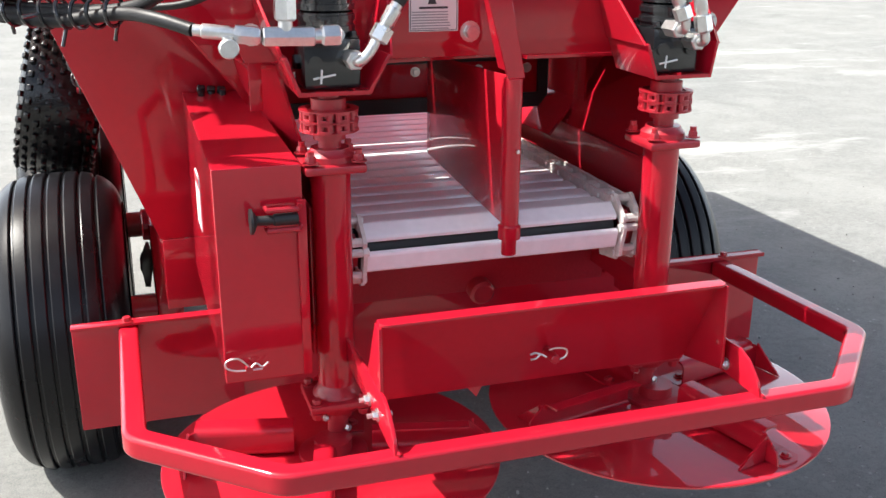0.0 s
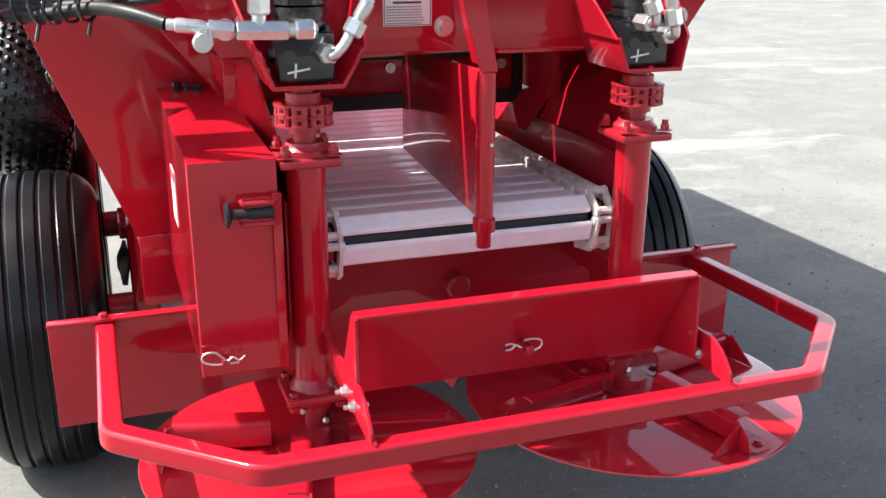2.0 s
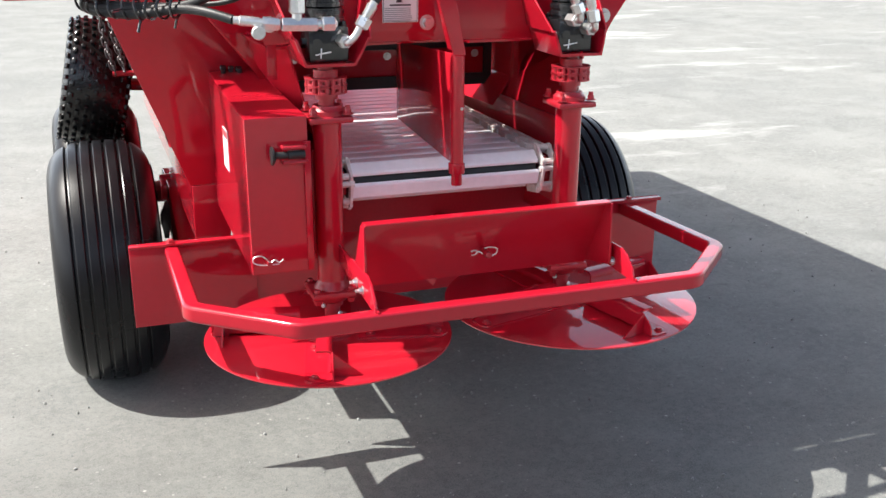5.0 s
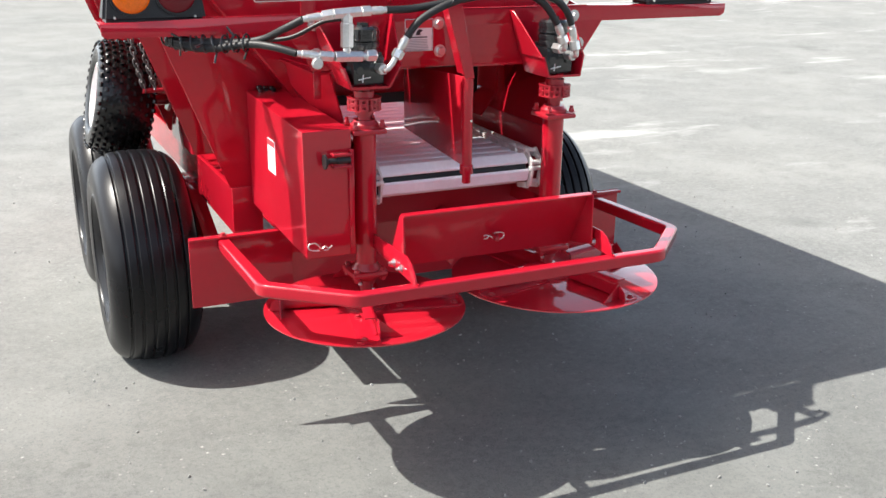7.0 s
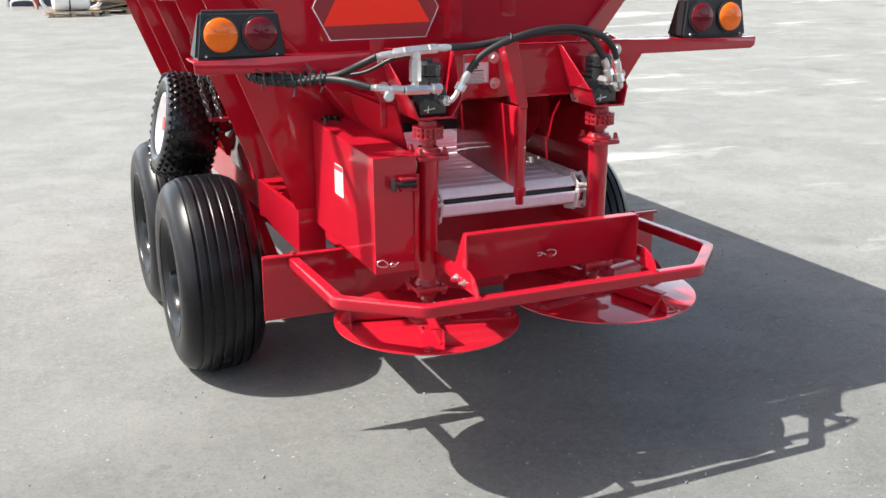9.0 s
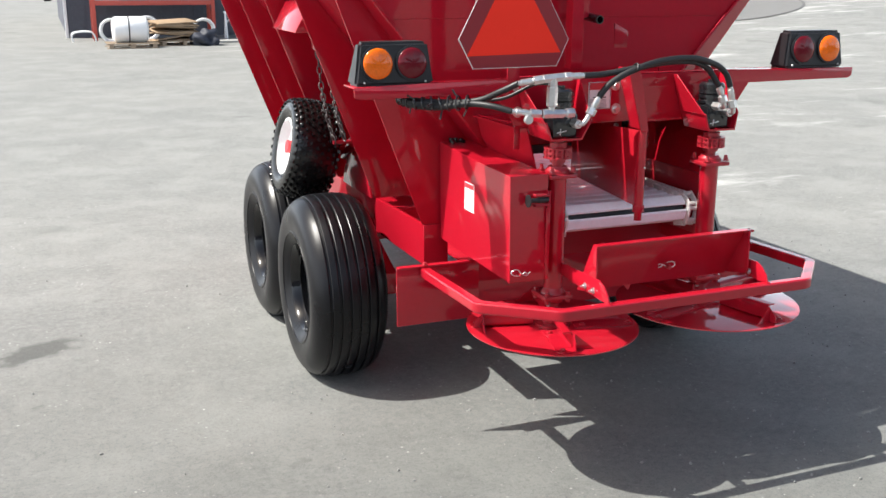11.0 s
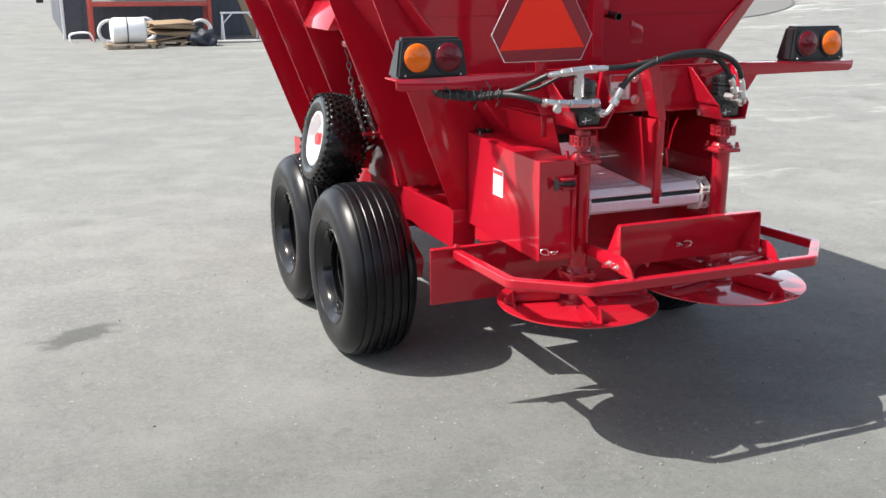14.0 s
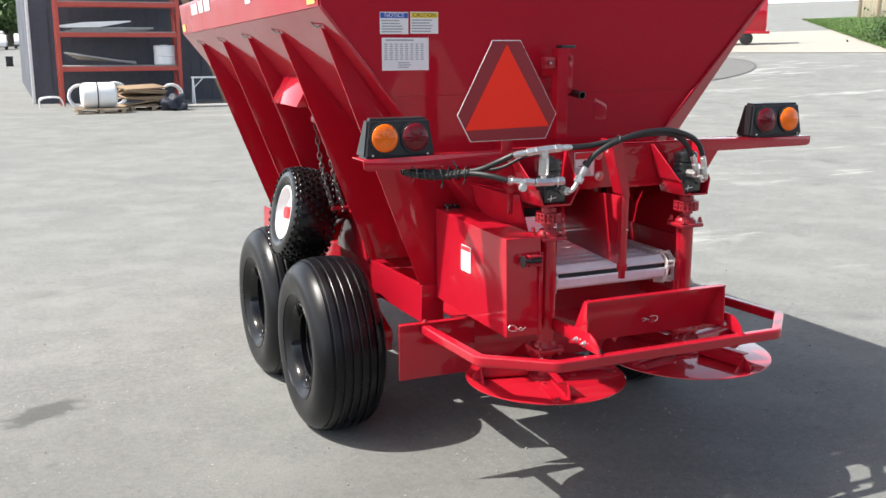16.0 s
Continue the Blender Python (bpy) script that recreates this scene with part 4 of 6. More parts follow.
def motor(s, x, y):
    cx, x = x, (x if s < 0 else x - 0.014)
    bm = B()
    box(bm, (x - 0.046, y - 0.046, 1.182), (x + 0.046, y + 0.046, 1.262), 0.006)
    lathe(bm, [(0, 1.262), (0.044, 1.262), (0.044, 1.300), (0.040, 1.302), (0.040, 1.308), (0.044, 1.310), (0.044, 1.335), (0.036, 1.342), (0, 1.342)], Matrix.Translation((x, y, 0)), 32)
    for dx in (-0.028, 0.028):
        rod(bm, (x + dx, y - 0.045, 1.225), (x + dx, y - 0.052, 1.225), 0.011, 14)
    for k in range(4):
        lathe(bm, [(0.040, 1.268 + 0.017 * k), (0.0465, 1.270 + 0.017 * k), (0.0465, 1.279 + 0.017 * k), (0.040, 1.281 + 0.017 * k)], Matrix.Translation((x, y, 0)), 32)
    lathe(bm, [(0, 1.342), (0.018, 1.342), (0.018, 1.352), (0, 1.352)], Matrix.Translation((x, y, 0)), 6)
    for k in (-1, 1):
        rod(bm, (x + k * 0.044, y, 1.222), (x + k * 0.056, y, 1.222), 0.013, 6, bevel=0.002)
    for dx in (-0.036, 0.036):
        for dy in (-0.036, 0.036):
            hexbolt(bm, (x + dx, y + dy, 1.262), (0, 0, 1), 0.006, 0.010)
    mot = part("hydraulic_motor", bm, BLACK, plate, "black hydraulic motor with zinc hose fittings")
    bm = B()
    pipe(bm, [(x - 0.02, y - 0.0475, 1.192), (x - 0.018, y - 0.0475, 1.214)], 0.0018, n=5, smooth=False)
    pipe(bm, [(x - 0.032, y - 0.0475, 1.200), (x + 0.004, y - 0.0475, 1.206)], 0.0018, n=5, smooth=False)
    part("chalk_mark", bm, CHALK, mot)
    x = cx
    # cradle: flat floor, flared lips, gussets back to the cross plate
    bm = B()
    w = 0.058
    fl = 0.034 if s < 0 else 0.010
    wr = w if s < 0 else w - 0.004
    prof = [(-w - 0.022, 1.235), (-w, 1.174), (wr, 1.174), (wr + fl, 1.235), (wr + fl - 0.006, 1.237), (wr - 0.003, 1.180), (-w + 0.003, 1.180), (-w - 0.016, 1.237)]
    prism(bm, [(x + a, z) for a, z in prof], "y", y - 0.060, 0.458, 0.001)
    cradle = part("motor_cradle", bm, RED, plate, "red folded motor cradle")
    for k in (-1, 1):
        bm = B()
        o, o2 = (w + 0.020, w + 0.056) if k < 0 else (w + 0.032, w + 0.062) if s < 0 else (wr + 0.008, wr + 0.030)
        q = [(x + k * o, y - 0.060, 1.234), (x + k * o, 0.459, 1.234), (x + k * o2, 0.459, 1.365), (x + k * (o2 - 0.002), 0.44, 1.365)]
        slab(bm, q if k > 0 else q[::-1], 0.005, 0.001)
        part("cradle_gusset", bm, RED, cradle)


for s, x, y in POSTS:
    motor(s, x, y)


def fitting(bm, a, c, r=0.011):
    """A swivel fitting: sleeve, collar and hexagon nut."""
    a, c = Vector(a), Vector(c)
    m, length = frame_to(a, c)
    lathe(bm, [(0, 0), (r * 0.8, 0), (r * 0.8, length * 0.12), (r, length * 0.14), (r, length * 0.52), (r * 0.85, length * 0.56), (r * 0.85, length * 0.64)], m, 16)
    lathe(bm, [(0, length * 0.62), (r * 1.35, length * 0.62), (r * 1.35, length * 0.95), (r, length), (0, length)], m, 6)


def hoses():
    ly = POSTS[0][2]
    rx, ry = POSTS[1][1], POSTS[1][2]
    fy = ly - 0.095
    # upper and lower tees on the left motor
    bm = B()
    rod(bm, (-0.452, fy, 1.385), (-0.375, fy, 1.390), 0.0145, 6, bevel=0.002)
    rod(bm, (-0.413, fy, 1.388), (-0.414, fy, 1.352), 0.015, 6, bevel=0.002)
    rod(bm, (-0.414, fy, 1.362), (-0.415, fy, 1.296), 0.0175, 6, bevel=0.003)
    rod(bm, (-0.415, fy, 1.302), (-0.415, fy, 1.272), 0.011, 12)
    rod(bm, (-0.450, fy, 1.274), (-0.372, fy, 1.272), 0.0155, 6, bevel=0.002)
    rod(bm, (-0.372, fy, 1.272), (-0.350, fy, 1.273), 0.0115, 12)
    rod(bm, (-0.362, fy, 1.273), (-0.332, fy, 1.273), 0.0165, 6, bevel=0.003)
    rod(bm, (-0.336, fy, 1.273), (-0.336, ly - 0.04, 1.268), 0.011, 12)
    part("tee_fitting", bm, ZINC, plate, "zinc-plated hydraulic tee fittings")
    for a, c in (((-0.528, fy + 0.02, 1.372), (-0.450, fy, 1.385)), ((-0.302, fy, 1.392), (-0.376, fy, 1.390)), ((-0.548, fy + 0.02, 1.284), (-0.452, fy, 1.274))):
        bm = B()
        fitting(bm, a, c)
        part("hose_end", bm, ZINC, plate)
    bm = B()
    rod(bm, (-0.500, fy + 0.002, 1.258), (-0.500, fy - 0.012, 1.258), 0.015, 16, bevel=0.002)
    rod(bm, (-0.500, fy, 1.275), (-0.500, fy, 1.255), 0.009, 12)
    part("elbow_nut", bm, ZINC, plate)
    # elbow and fitting at the front port of the left motor
    bm = B()
    rod(bm, (-0.306, ly - 0.045, 1.231), (-0.306, ly - 0.085, 1.231), 0.0155, 6, bevel=0.002)
    pipe(bm, [(-0.306, ly - 0.080, 1.231), (-0.302, ly - 0.095, 1.232), (-0.288, ly - 0.098, 1.246), (-0.275, ly - 0.098, 1.268)], 0.0085, n=12)
    fitting(bm, (-0.243, ly - 0.098, 1.318), (-0.276, ly - 0.098, 1.262), 0.012)
    part("elbow_fitting", bm, ZINC, plate)
    # the same pair on the right motor
    for dx, z0, top in ((-0.030, 1.262, (0.240, 1.338)), (0.010, 1.240, (0.288, 1.335))):
        bm = B()
        rod(bm, (rx + dx, ry - 0.04, z0), (rx + dx, ry - 0.082, z0), 0.0155, 6, bevel=0.002)
        pipe(bm, [(rx + dx, ry - 0.078, z0), (rx + dx + 0.002, ry - 0.094, z0 + 0.004), (rx + dx - 0.002, ry - 0.097, z0 + 0.022)], 0.0085, n=12)
        fitting(bm, (top[0], ry - 0.094, top[1]), (rx + dx - 0.002, ry - 0.097, z0 + 0.018), 0.0115)
        part("elbow_fitting", bm, ZINC, plate)
    runs = [
        [(-0.302, fy, 1.392), (-0.22, fy + 0.01, 1.393), (-0.12, fy, 1.408), (0.0, fy, 1.425), (0.12, fy + 0.005, 1.425), (0.19, fy + 0.01, 1.398), (0.240, ry - 0.094, 1.338)],
        [(-0.243, ly - 0.098, 1.318), (-0.205, fy - 0.005, 1.362), (-0.13, fy - 0.012, 1.402), (-0.02, fy - 0.015, 1.432), (0.11, fy - 0.010, 1.438), (0.215, fy, 1.412), (0.264, fy + 0.005, 1.378), (0.288, ry - 0.094, 1.335)],
        [(-0.528, fy + 0.02, 1.372), (-0.57, 0.32, 1.345), (-0.62, 0.38, 1.312), (-0.70, 0.44, 1.298), (-0.80, 0.475, 1.300), (-0.84, 0.52, 1.312), (-0.80, 0.62, 1.325), (-0.70, 0.80, 1.335)],
        [(-0.548, fy + 0.02, 1.284), (-0.60, 0.33, 1.298), (-0.65, 0.39, 1.300), (-0.74, 0.445, 1.286), (-0.81, 0.48, 1.292), (-0.84, 0.53, 1.305), (-0.78, 0.64, 1.315), (-0.67, 0.80, 1.32)],
        [(-0.40, fy + 0.02, 1.368), (-0.46, fy + 0.05, 1.362), (-0.54, 0.36, 1.318), (-0.62, 0.42, 1.306), (-0.72, 0.45, 1.306), (-0.80, 0.48, 1.310), (-0.84, 0.54, 1.325), (-0.74, 0.78, 1.335)],
    ]
    for k, run in enumerate(runs):
        bm = B()
        pipe(bm, run, 0.0105 if k < 4 else 0.006, n=12, steps=10)
        part("hose", bm, RUBBER, plate, "black rubber hydraulic hose")
    # tie loops with loose tails round the hose bundle
    way = [Vector((-0.655, 0.400, 1.303)), Vector((-0.73, 0.446, 1.296)), Vector((-0.805, 0.478, 1.301)), Vector((-0.84, 0.53, 1.312))]
    tie_rng = random.Random(12)
    for k in range(10):
        u = k / 9 * 2.999
        a, c = way[int(u)], way[int(u) + 1]
        at = a.lerp(c, u - int(u))
        fwd = ((c - a).normalized() + Vector([tie_rng.uniform(-0.35, 0.35) for _ in range(3)])).normalized()
        e1 = fwd.cross(Vector((0, 0, 1))).normalized()
        e2 = fwd.cross(e1)
        loop = [at + (e1 * math.cos(q * math.pi / 5) + e2 * math.sin(q * math.pi / 5)) * 0.023 for q in range(11)]
        start = tie_rng.randrange(10)
        loop = [loop[(start + q) % 10] for q in range(11)]
        out = (loop[-1] - at).normalized()
        bm = B()
        pipe(bm, loop + [loop[-1] + out * 0.012 + fwd * 0.006, loop[-1] + out * 0.026 + fwd * 0.012], 0.0032, n=6)
        part("cable_tie", bm, BLACK, plate)
    bm = B()
    pipe(bm, [(-0.118, fy - 0.004, 1.396), (-0.115, fy - 0.026, 1.410), (-0.108, fy - 0.012, 1.426), (-0.110, fy + 0.012, 1.414), (-0.118, fy - 0.004, 1.396)], 0.003, n=6)
    part("hose_tie", bm, PLASTIC, plate)


hoses()


# ---- conveyor, gate, divider ----
def conveyor():
    x0, x1, zc, r = -0.268, 0.238, 0.862, 0.044
    yc = 0.462
    # deck coloured black to stand in for the shade in the slat gaps
    bm = box(B(), (x0 - 0.02, yc + 0.03, 0.83), (x1 + 0.04, 1.6, 0.892), 0.003)
    con = part("conveyor", bm, BLACK, machine, "slatted apron conveyor with white slats and side chains")
    places = [(yc + 0.029 + 0.066 * k, 0.908, 0.0) for k in range(18)]
    def slat(m, wide=1.0):
        bm = prism(B(), [(a * wide, z) for a, z in [(-0.026, 0.0), (0.026, 0.0), (0.0295, 0.004), (0.0265, 0.010), (0.020, 0.012), (-0.020, 0.012), (-0.0265, 0.010), (-0.0295, 0.004)]], "x", x0, x1, 0.0008)
        bm.transform(m)
        part("slat", bm, SLAT, con, crisp=True)
    for y, z, _ in places:
        slat(Matrix.Translation((0, y, z - 0.012)))
    for a in (52, -14, -140):
        ang = radians(a)
        slat(Matrix.Translation((0, yc - r * math.cos(ang), zc + r * math.sin(ang))) @ Matrix.Rotation(radians(90 - a), 4, "X"), 0.72)
    for k in range(8):
        slat(Matrix.Translation((0, yc + 0.05 + 0.11 * k, zc - 0.047)) @ Matrix.Rotation(math.pi, 4, "X"))
    # roller black too, in place of shaded red between the end slats
    bm = B()
    rod(bm, (x0, yc, zc), (x1, yc, zc), 0.040, 20)
    part("end_roller", bm, RUBBER, con)
    # pintle chains at both ends of the slats
    for x in (x0 - 0.018, x1 + 0.026):
        links = [(Vector((x, yc + 0.022 + 0.066 * k, 0.910)), 0.0) for k in range(16)]
        for a in (52, -14, -80):
            links.append((Vector((x, yc - 0.054 * math.cos(radians(a)), zc + 0.054 * math.sin(radians(a)))), radians(90 - a)))
        for c, turn in links:
            bm = B()
            for k in (-1, 1):
                prism(bm, [(-0.040, -0.010), (0.024, -0.009), (0.036, 0.0), (0.028, 0.012), (-0.036, 0.011)], "x", k * 0.017 - 0.0035, k * 0.017 + 0.0035)
            rod(bm, (-0.025, 0.024, 0), (0.025, 0.024, 0), 0.008, 8)
            rod(bm, (-0.015, -0.024, 0), (0.015, -0.024, 0), 0.0085, 8)
            bm.transform(Matrix.Translation(c) @ Matrix.Rotation(turn, 4, "X"))
            part("chain_link", bm, GALV, con)
        bm = B()
        for k in range(6):
            a = math.pi / 3 * k + 0.3
            prism(bm, [(0.0, -0.014), (0.042, -0.010), (0.042, 0.010), (0.0, 0.014)], "x", x - 0.008, x + 0.008, 0, Matrix.Translation((0, yc, zc)) @ Matrix.Rotation(a, 4, "X"))
        part("sprocket", bm, RED_IRON, con)
    # trough sides
    for s, x in ((-1, -0.335), (1, 0.318)):
        bm = prism(B(), [(0.425, 0.76), (1.7, 0.74), (1.7, 0.978), (0.80, 0.990), (0.47, 0.993), (0.425, 0.972)], "x", x - 0.003, x + 0.003, 0.001)
        part("trough_side", bm, RED_IRON, con)


conveyor()


def gate():
    y = 1.0
    bm = box(B(), (-0.345, y, 1.008), (0.335, y + 0.005, 1.35), 0.001)
    g = part("metering_gate", bm, RED, machine, "red metering gate with a black rubber edge")
    part("rubber_edge", prism(B(), [(-0.345, 1.003), (0.338, 1.003), (0.338, 1.175), (0.312, 1.175), (0.312, 1.038), (-0.318, 1.038), (-0.318, 1.175), (-0.345, 1.175)], "y", y - 0.010, y - 0.001), RUBBER, g)
    part("rubber_top", box(B(), (-0.317, y - 0.010, 1.118), (0.311, y - 0.001, 1.176), 0.001), RUBBER, g)
    # unseen plate added over the gate to keep sun off the slats
    part("gate_shade", box(B(), (-0.62, 0.842, 1.356), (0.62, 1.09, 1.362)), RED, g)
    for x in (-0.28, -0.128, 0.002, 0.16, 0.285):
        part("gate_bolt", hexbolt(B(), (x, y, 1.098), (0, -1, 0), 0.008, 0.008), ZINC, g)
    for s in (-1, 1):
        bm = B()
        q = [(s * 0.345, 0.80, 1.045), (s * 0.345, 1.01, 1.045), (s * 0.345, 1.01, 1.36), (s * 0.345, 0.80, 1.36)]
        slab(bm, q if s > 0 else q[::-1], 0.005)
        part("gate_guide", bm, RED, g)
    for s in (-1, 1):
        q = [(s * 0.333, 0.838, 0.985), (s * 0.480, 0.838, 1.205), (s * 0.600, 0.838, 1.355), (s * 0.347, 0.838, 1.355)]
        part("gate_cheek", slab(B(), q if s > 0 else q[::-1], 0.005), RED, g)
    # unseen sheets added inside the hopper to shade the conveyor, with narrow slots between them
    for ya, yb in ((1.10, 1.19), (1.205, 3.6)):
        part("shade_sheet", box(B(), (-0.60, ya, 1.35), (-0.02, yb, 1.356)), RED, hop)
    return g


gate()


def divider():
    x, y = -0.020, 0.333
    bm = prism(B(), [(y + 0.012, 0.915), (0.825, 0.945), (0.825, 1.16), (0.647, 1.172), (y + 0.012, 1.186)], "x", x - 0.0025, x + 0.0025, 0.001)
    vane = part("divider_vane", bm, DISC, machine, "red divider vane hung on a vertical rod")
    bm = B()
    rod(bm, (x, y, 0.905), (x, y, 1.185), 0.0165, 24, bevel=0.001)
    lathe(bm, [(0, 0.899), (0.0205, 0.899), (0.0205, 0.922), (0.0165, 0.925)], Matrix.Translation((x, y, 0)), 24)
    rod(bm, (x, y, 0.868), (x, y, 0.90), 0.0135, 20, bevel=0.001)
    part("pivot_rod", bm, RED, vane)
    part("rod_bolt", hexbolt(B(), (x + 0.004, y - 0.016, 1.06), (0.2, -1, 0), 0.004, 0.005, False), ZINC, vane)
    bm = B()
    slab(bm, [(-0.098, 0.318, 1.398), (-0.050, 0.318, 1.398), (-0.004, y - 0.014, 1.186), (-0.036, y - 0.014, 1.186)], 0.005, 0.001)
    slab(bm, [(-0.050, 0.318, 1.398), (-0.050, 0.459, 1.398), (-0.010, 0.42, 1.19), (-0.004, y - 0.014, 1.186)], 0.005, 0.001)
    part("hanger_angle", bm, RED, vane)


divider()


# ---- chain cover box on the left flank ----
def chain_box():
    xl, xr = -0.535, -0.392
    side = [(0.300, 0.698), (0.935, 0.700), (0.946, 1.084), (0.600, 1.070), (0.312, 1.066)]
    bm = prism(B(), side, "x", xl, xr, 0.004)
    bx = part("chain_cover", bm, RED, machine, "red sheet-metal chain cover with a rubber latch", crisp=True)
    bm = box(B(), (xr - 0.012, 0.297, 0.70), (xr + 0.003, 0.303, 1.01), 0.001)
    part("door_edge", bm, RED, bx)
    yl = 0.296
    bm = B()
    rod(bm, (-0.478, yl - 0.010, 0.984), (-0.440, yl - 0.012, 0.984), 0.008, 14, bevel=0.002)
    lathe(bm, [(0, 0), (0.010, 0), (0.021, 0.006), (0.021, 0.010), (0, 0.012)], frame_to((-0.472, yl - 0.012, 0.984), (-0.490, yl - 0.012, 0.984))[0], 18)
    rod(bm, (-0.445, yl - 0.012, 0.984), (-0.405, yl - 0.012, 0.984), 0.010, 14, bevel=0.002)
    part("rubber_latch", bm, RUBBER, bx, "black rubber draw latch")
    bm = B()
    for z in (0.967, 1.001):
        pipe(bm, [(-0.455, yl, z), (-0.455, yl - 0.016, z), (-0.405, yl - 0.016, z), (-0.400, yl, z)], 0.0045, n=8, smooth=False)
    part("latch_bracket", bm, RED_IRON, bx)
    part("clip_pin", rod(B(), (-0.497, 0.302, 0.728), (-0.497, 0.282, 0.728), 0.006, 12), RED_IRON, bx)
    bm = B()
    pipe(bm, [(-0.475, 0.285, 0.727), (-0.515, 0.285, 0.728), (-0.534, 0.285, 0.736), (-0.532, 0.285, 0.748), (-0.515, 0.285, 0.750), (-0.503, 0.285, 0.740), (-0.495, 0.285, 0.732), (-0.485, 0.285, 0.738), (-0.475, 0.285, 0.731), (-0.465, 0.285, 0.738)], 0.0017, n=6)
    part("hairpin_clip", bm, ZINC, bx, "bright wire hairpin clip")
    bm = B()
    box(bm, (xl - 0.0012, 0.606, 0.874), (xl, 0.692, 0.978))
    lab = part("label", bm, PAPER, bx, "small white safety label with a red heading")
    part("label_heading", box(B(), (xl - 0.0022, 0.609, 0.958), (xl - 0.0013, 0.689, 0.975)), RED_INK, lab)
    bm = B()
    for k in range(3):
        hx = -0.505 + 0.021 * k
        rod(bm, (hx, 0.922, 1.094 - 0.1 * (hx + 0.505)), (hx + 0.017, 0.922, 1.093 - 0.1 * (hx + 0.505)), 0.0085, 12, bevel=0.002)
        box(bm, (hx + 0.002, 0.912, 1.080), (hx + 0.015, 0.934, 1.088), 0.001)
    for k in (0, 1):
        rod(bm, (-0.498 + 0.045 * k, 0.900, 1.078), (-0.498 + 0.045 * k, 0.900, 1.094), 0.007, 6)
    part("cover_hinge", bm, BLACK, bx, "dark hinge at the top of the cover")


chain_box()


# ---- wheels ----
def tyre_profile(R, w):
    """Radius and width of a ribbed implement tyre with round shoulders, from one bead to the other."""
    p = [(0.47 * R, -0.33 * w), (0.52 * R, -0.41 * w), (0.595 * R, -0.467 * w), (0.60 * R, -0.482 * w), (0.612 * R, -0.484 * w), (0.617 * R, -0.476 * w), (0.68 * R, -0.494 * w), (0.74 * R, -0.5 * w), (0.765 * R, -0.499 * w), (0.77 * R, -0.507 * w), (0.78 * R, -0.507 * w)]
    crown = lambda u: R * (0.74 + 0.26 * max(0.0, 1 - abs(2 * u) ** 3.2) ** 0.5)
    grooves = (-0.30, -0.18, -0.06, 0.06, 0.18, 0.30)
    us = [-0.498, -0.485, -0.465, -0.44, -0.41, -0.38, -0.35]
    for g in grooves:
        us += [g - 0.024, g - 0.015, g - 0.012, g + 0.012, g + 0.015, g + 0.024, g + 0.06]
    us = us[:-1] + [0.35, 0.38, 0.41, 0.44, 0.465, 0.485, 0.497]
    for u in us:
        cut = any(abs(u - g) < 0.0125 for g in grooves)
        lip = any(abs(abs(u - g) - 0.015) < 0.001 for g in grooves)
        p.append((crown(u) - (0.009 if cut else 0.0018 if lip else 0.0), u * w))
    p += [(r, -z) for r, z in p[7::-1]]
    return p


def wheel(x, y, s, R=0.402, w=0.325):
    m = Matrix.Translation((x, y, R - 0.012)) @ Matrix.Rotation(radians(90) * s, 4, "Y")
    bm = lathe(B(), tyre_profile(R, w), m, 72)
    # settle the contact patch on the ground
    for v in bm.verts:
        v.co.z = max(v.co.z, 0.001)
    ty = part("ribbed_tyre", bm, TYRE, machine, "black ribbed implement tyre on a black rim", sharp=28)
    bm = lathe(B(), [(0.475 * R, -0.33 * w), (0.475 * R, 0.33 * w), (0.49 * R, 0.400 * w), (0.475 * R, 0.408 * w), (0.45 * R, 0.37 * w), (0.44 * R, 0.31 * w), (0.432 * R, 0.285 * w), (0.418 * R, 0.28 * w), (0.412 * R, 0.20 * w), (0.398 * R, 0.19 * w), (0.393 * R, 0.10 * w), (0.380 * R, 0.09 * w), (0.375 * R, 0.02 * w), (0.36 * R, -0.02 * w),
                     (0.27 * R, -0.03 * w), (0.22 * R, 0.04 * w), (0.14 * R, 0.04 * w), (0.13 * R, 0.20 * w), (0.0, 0.21 * w)], m, 48)
    rim = part("rim", bm, RIM_BLACK, ty, "black steel rim")
    for k in range(6):
        bm = B()
        a = 2 * math.pi * k / 6
        hexbolt(bm, (0.18 * R * math.cos(a), 0.18 * R * math.sin(a), 0.04 * w), (0, 0, 1), 0.011, 0.018, False)
        bm.transform(m)
        part("lug_nut", bm, DARK_STEEL, rim)
    bm = rod(B(), (x, y, R - 0.012), (s * 0.55, y, R - 0.012), 0.045, 20)
    part("hub", bm, RED_IRON, ty)


for s in (-1, 1):
    for y in (1.465, 2.315):
        wheel(0.836 if s > 0 else -0.849, y, s)


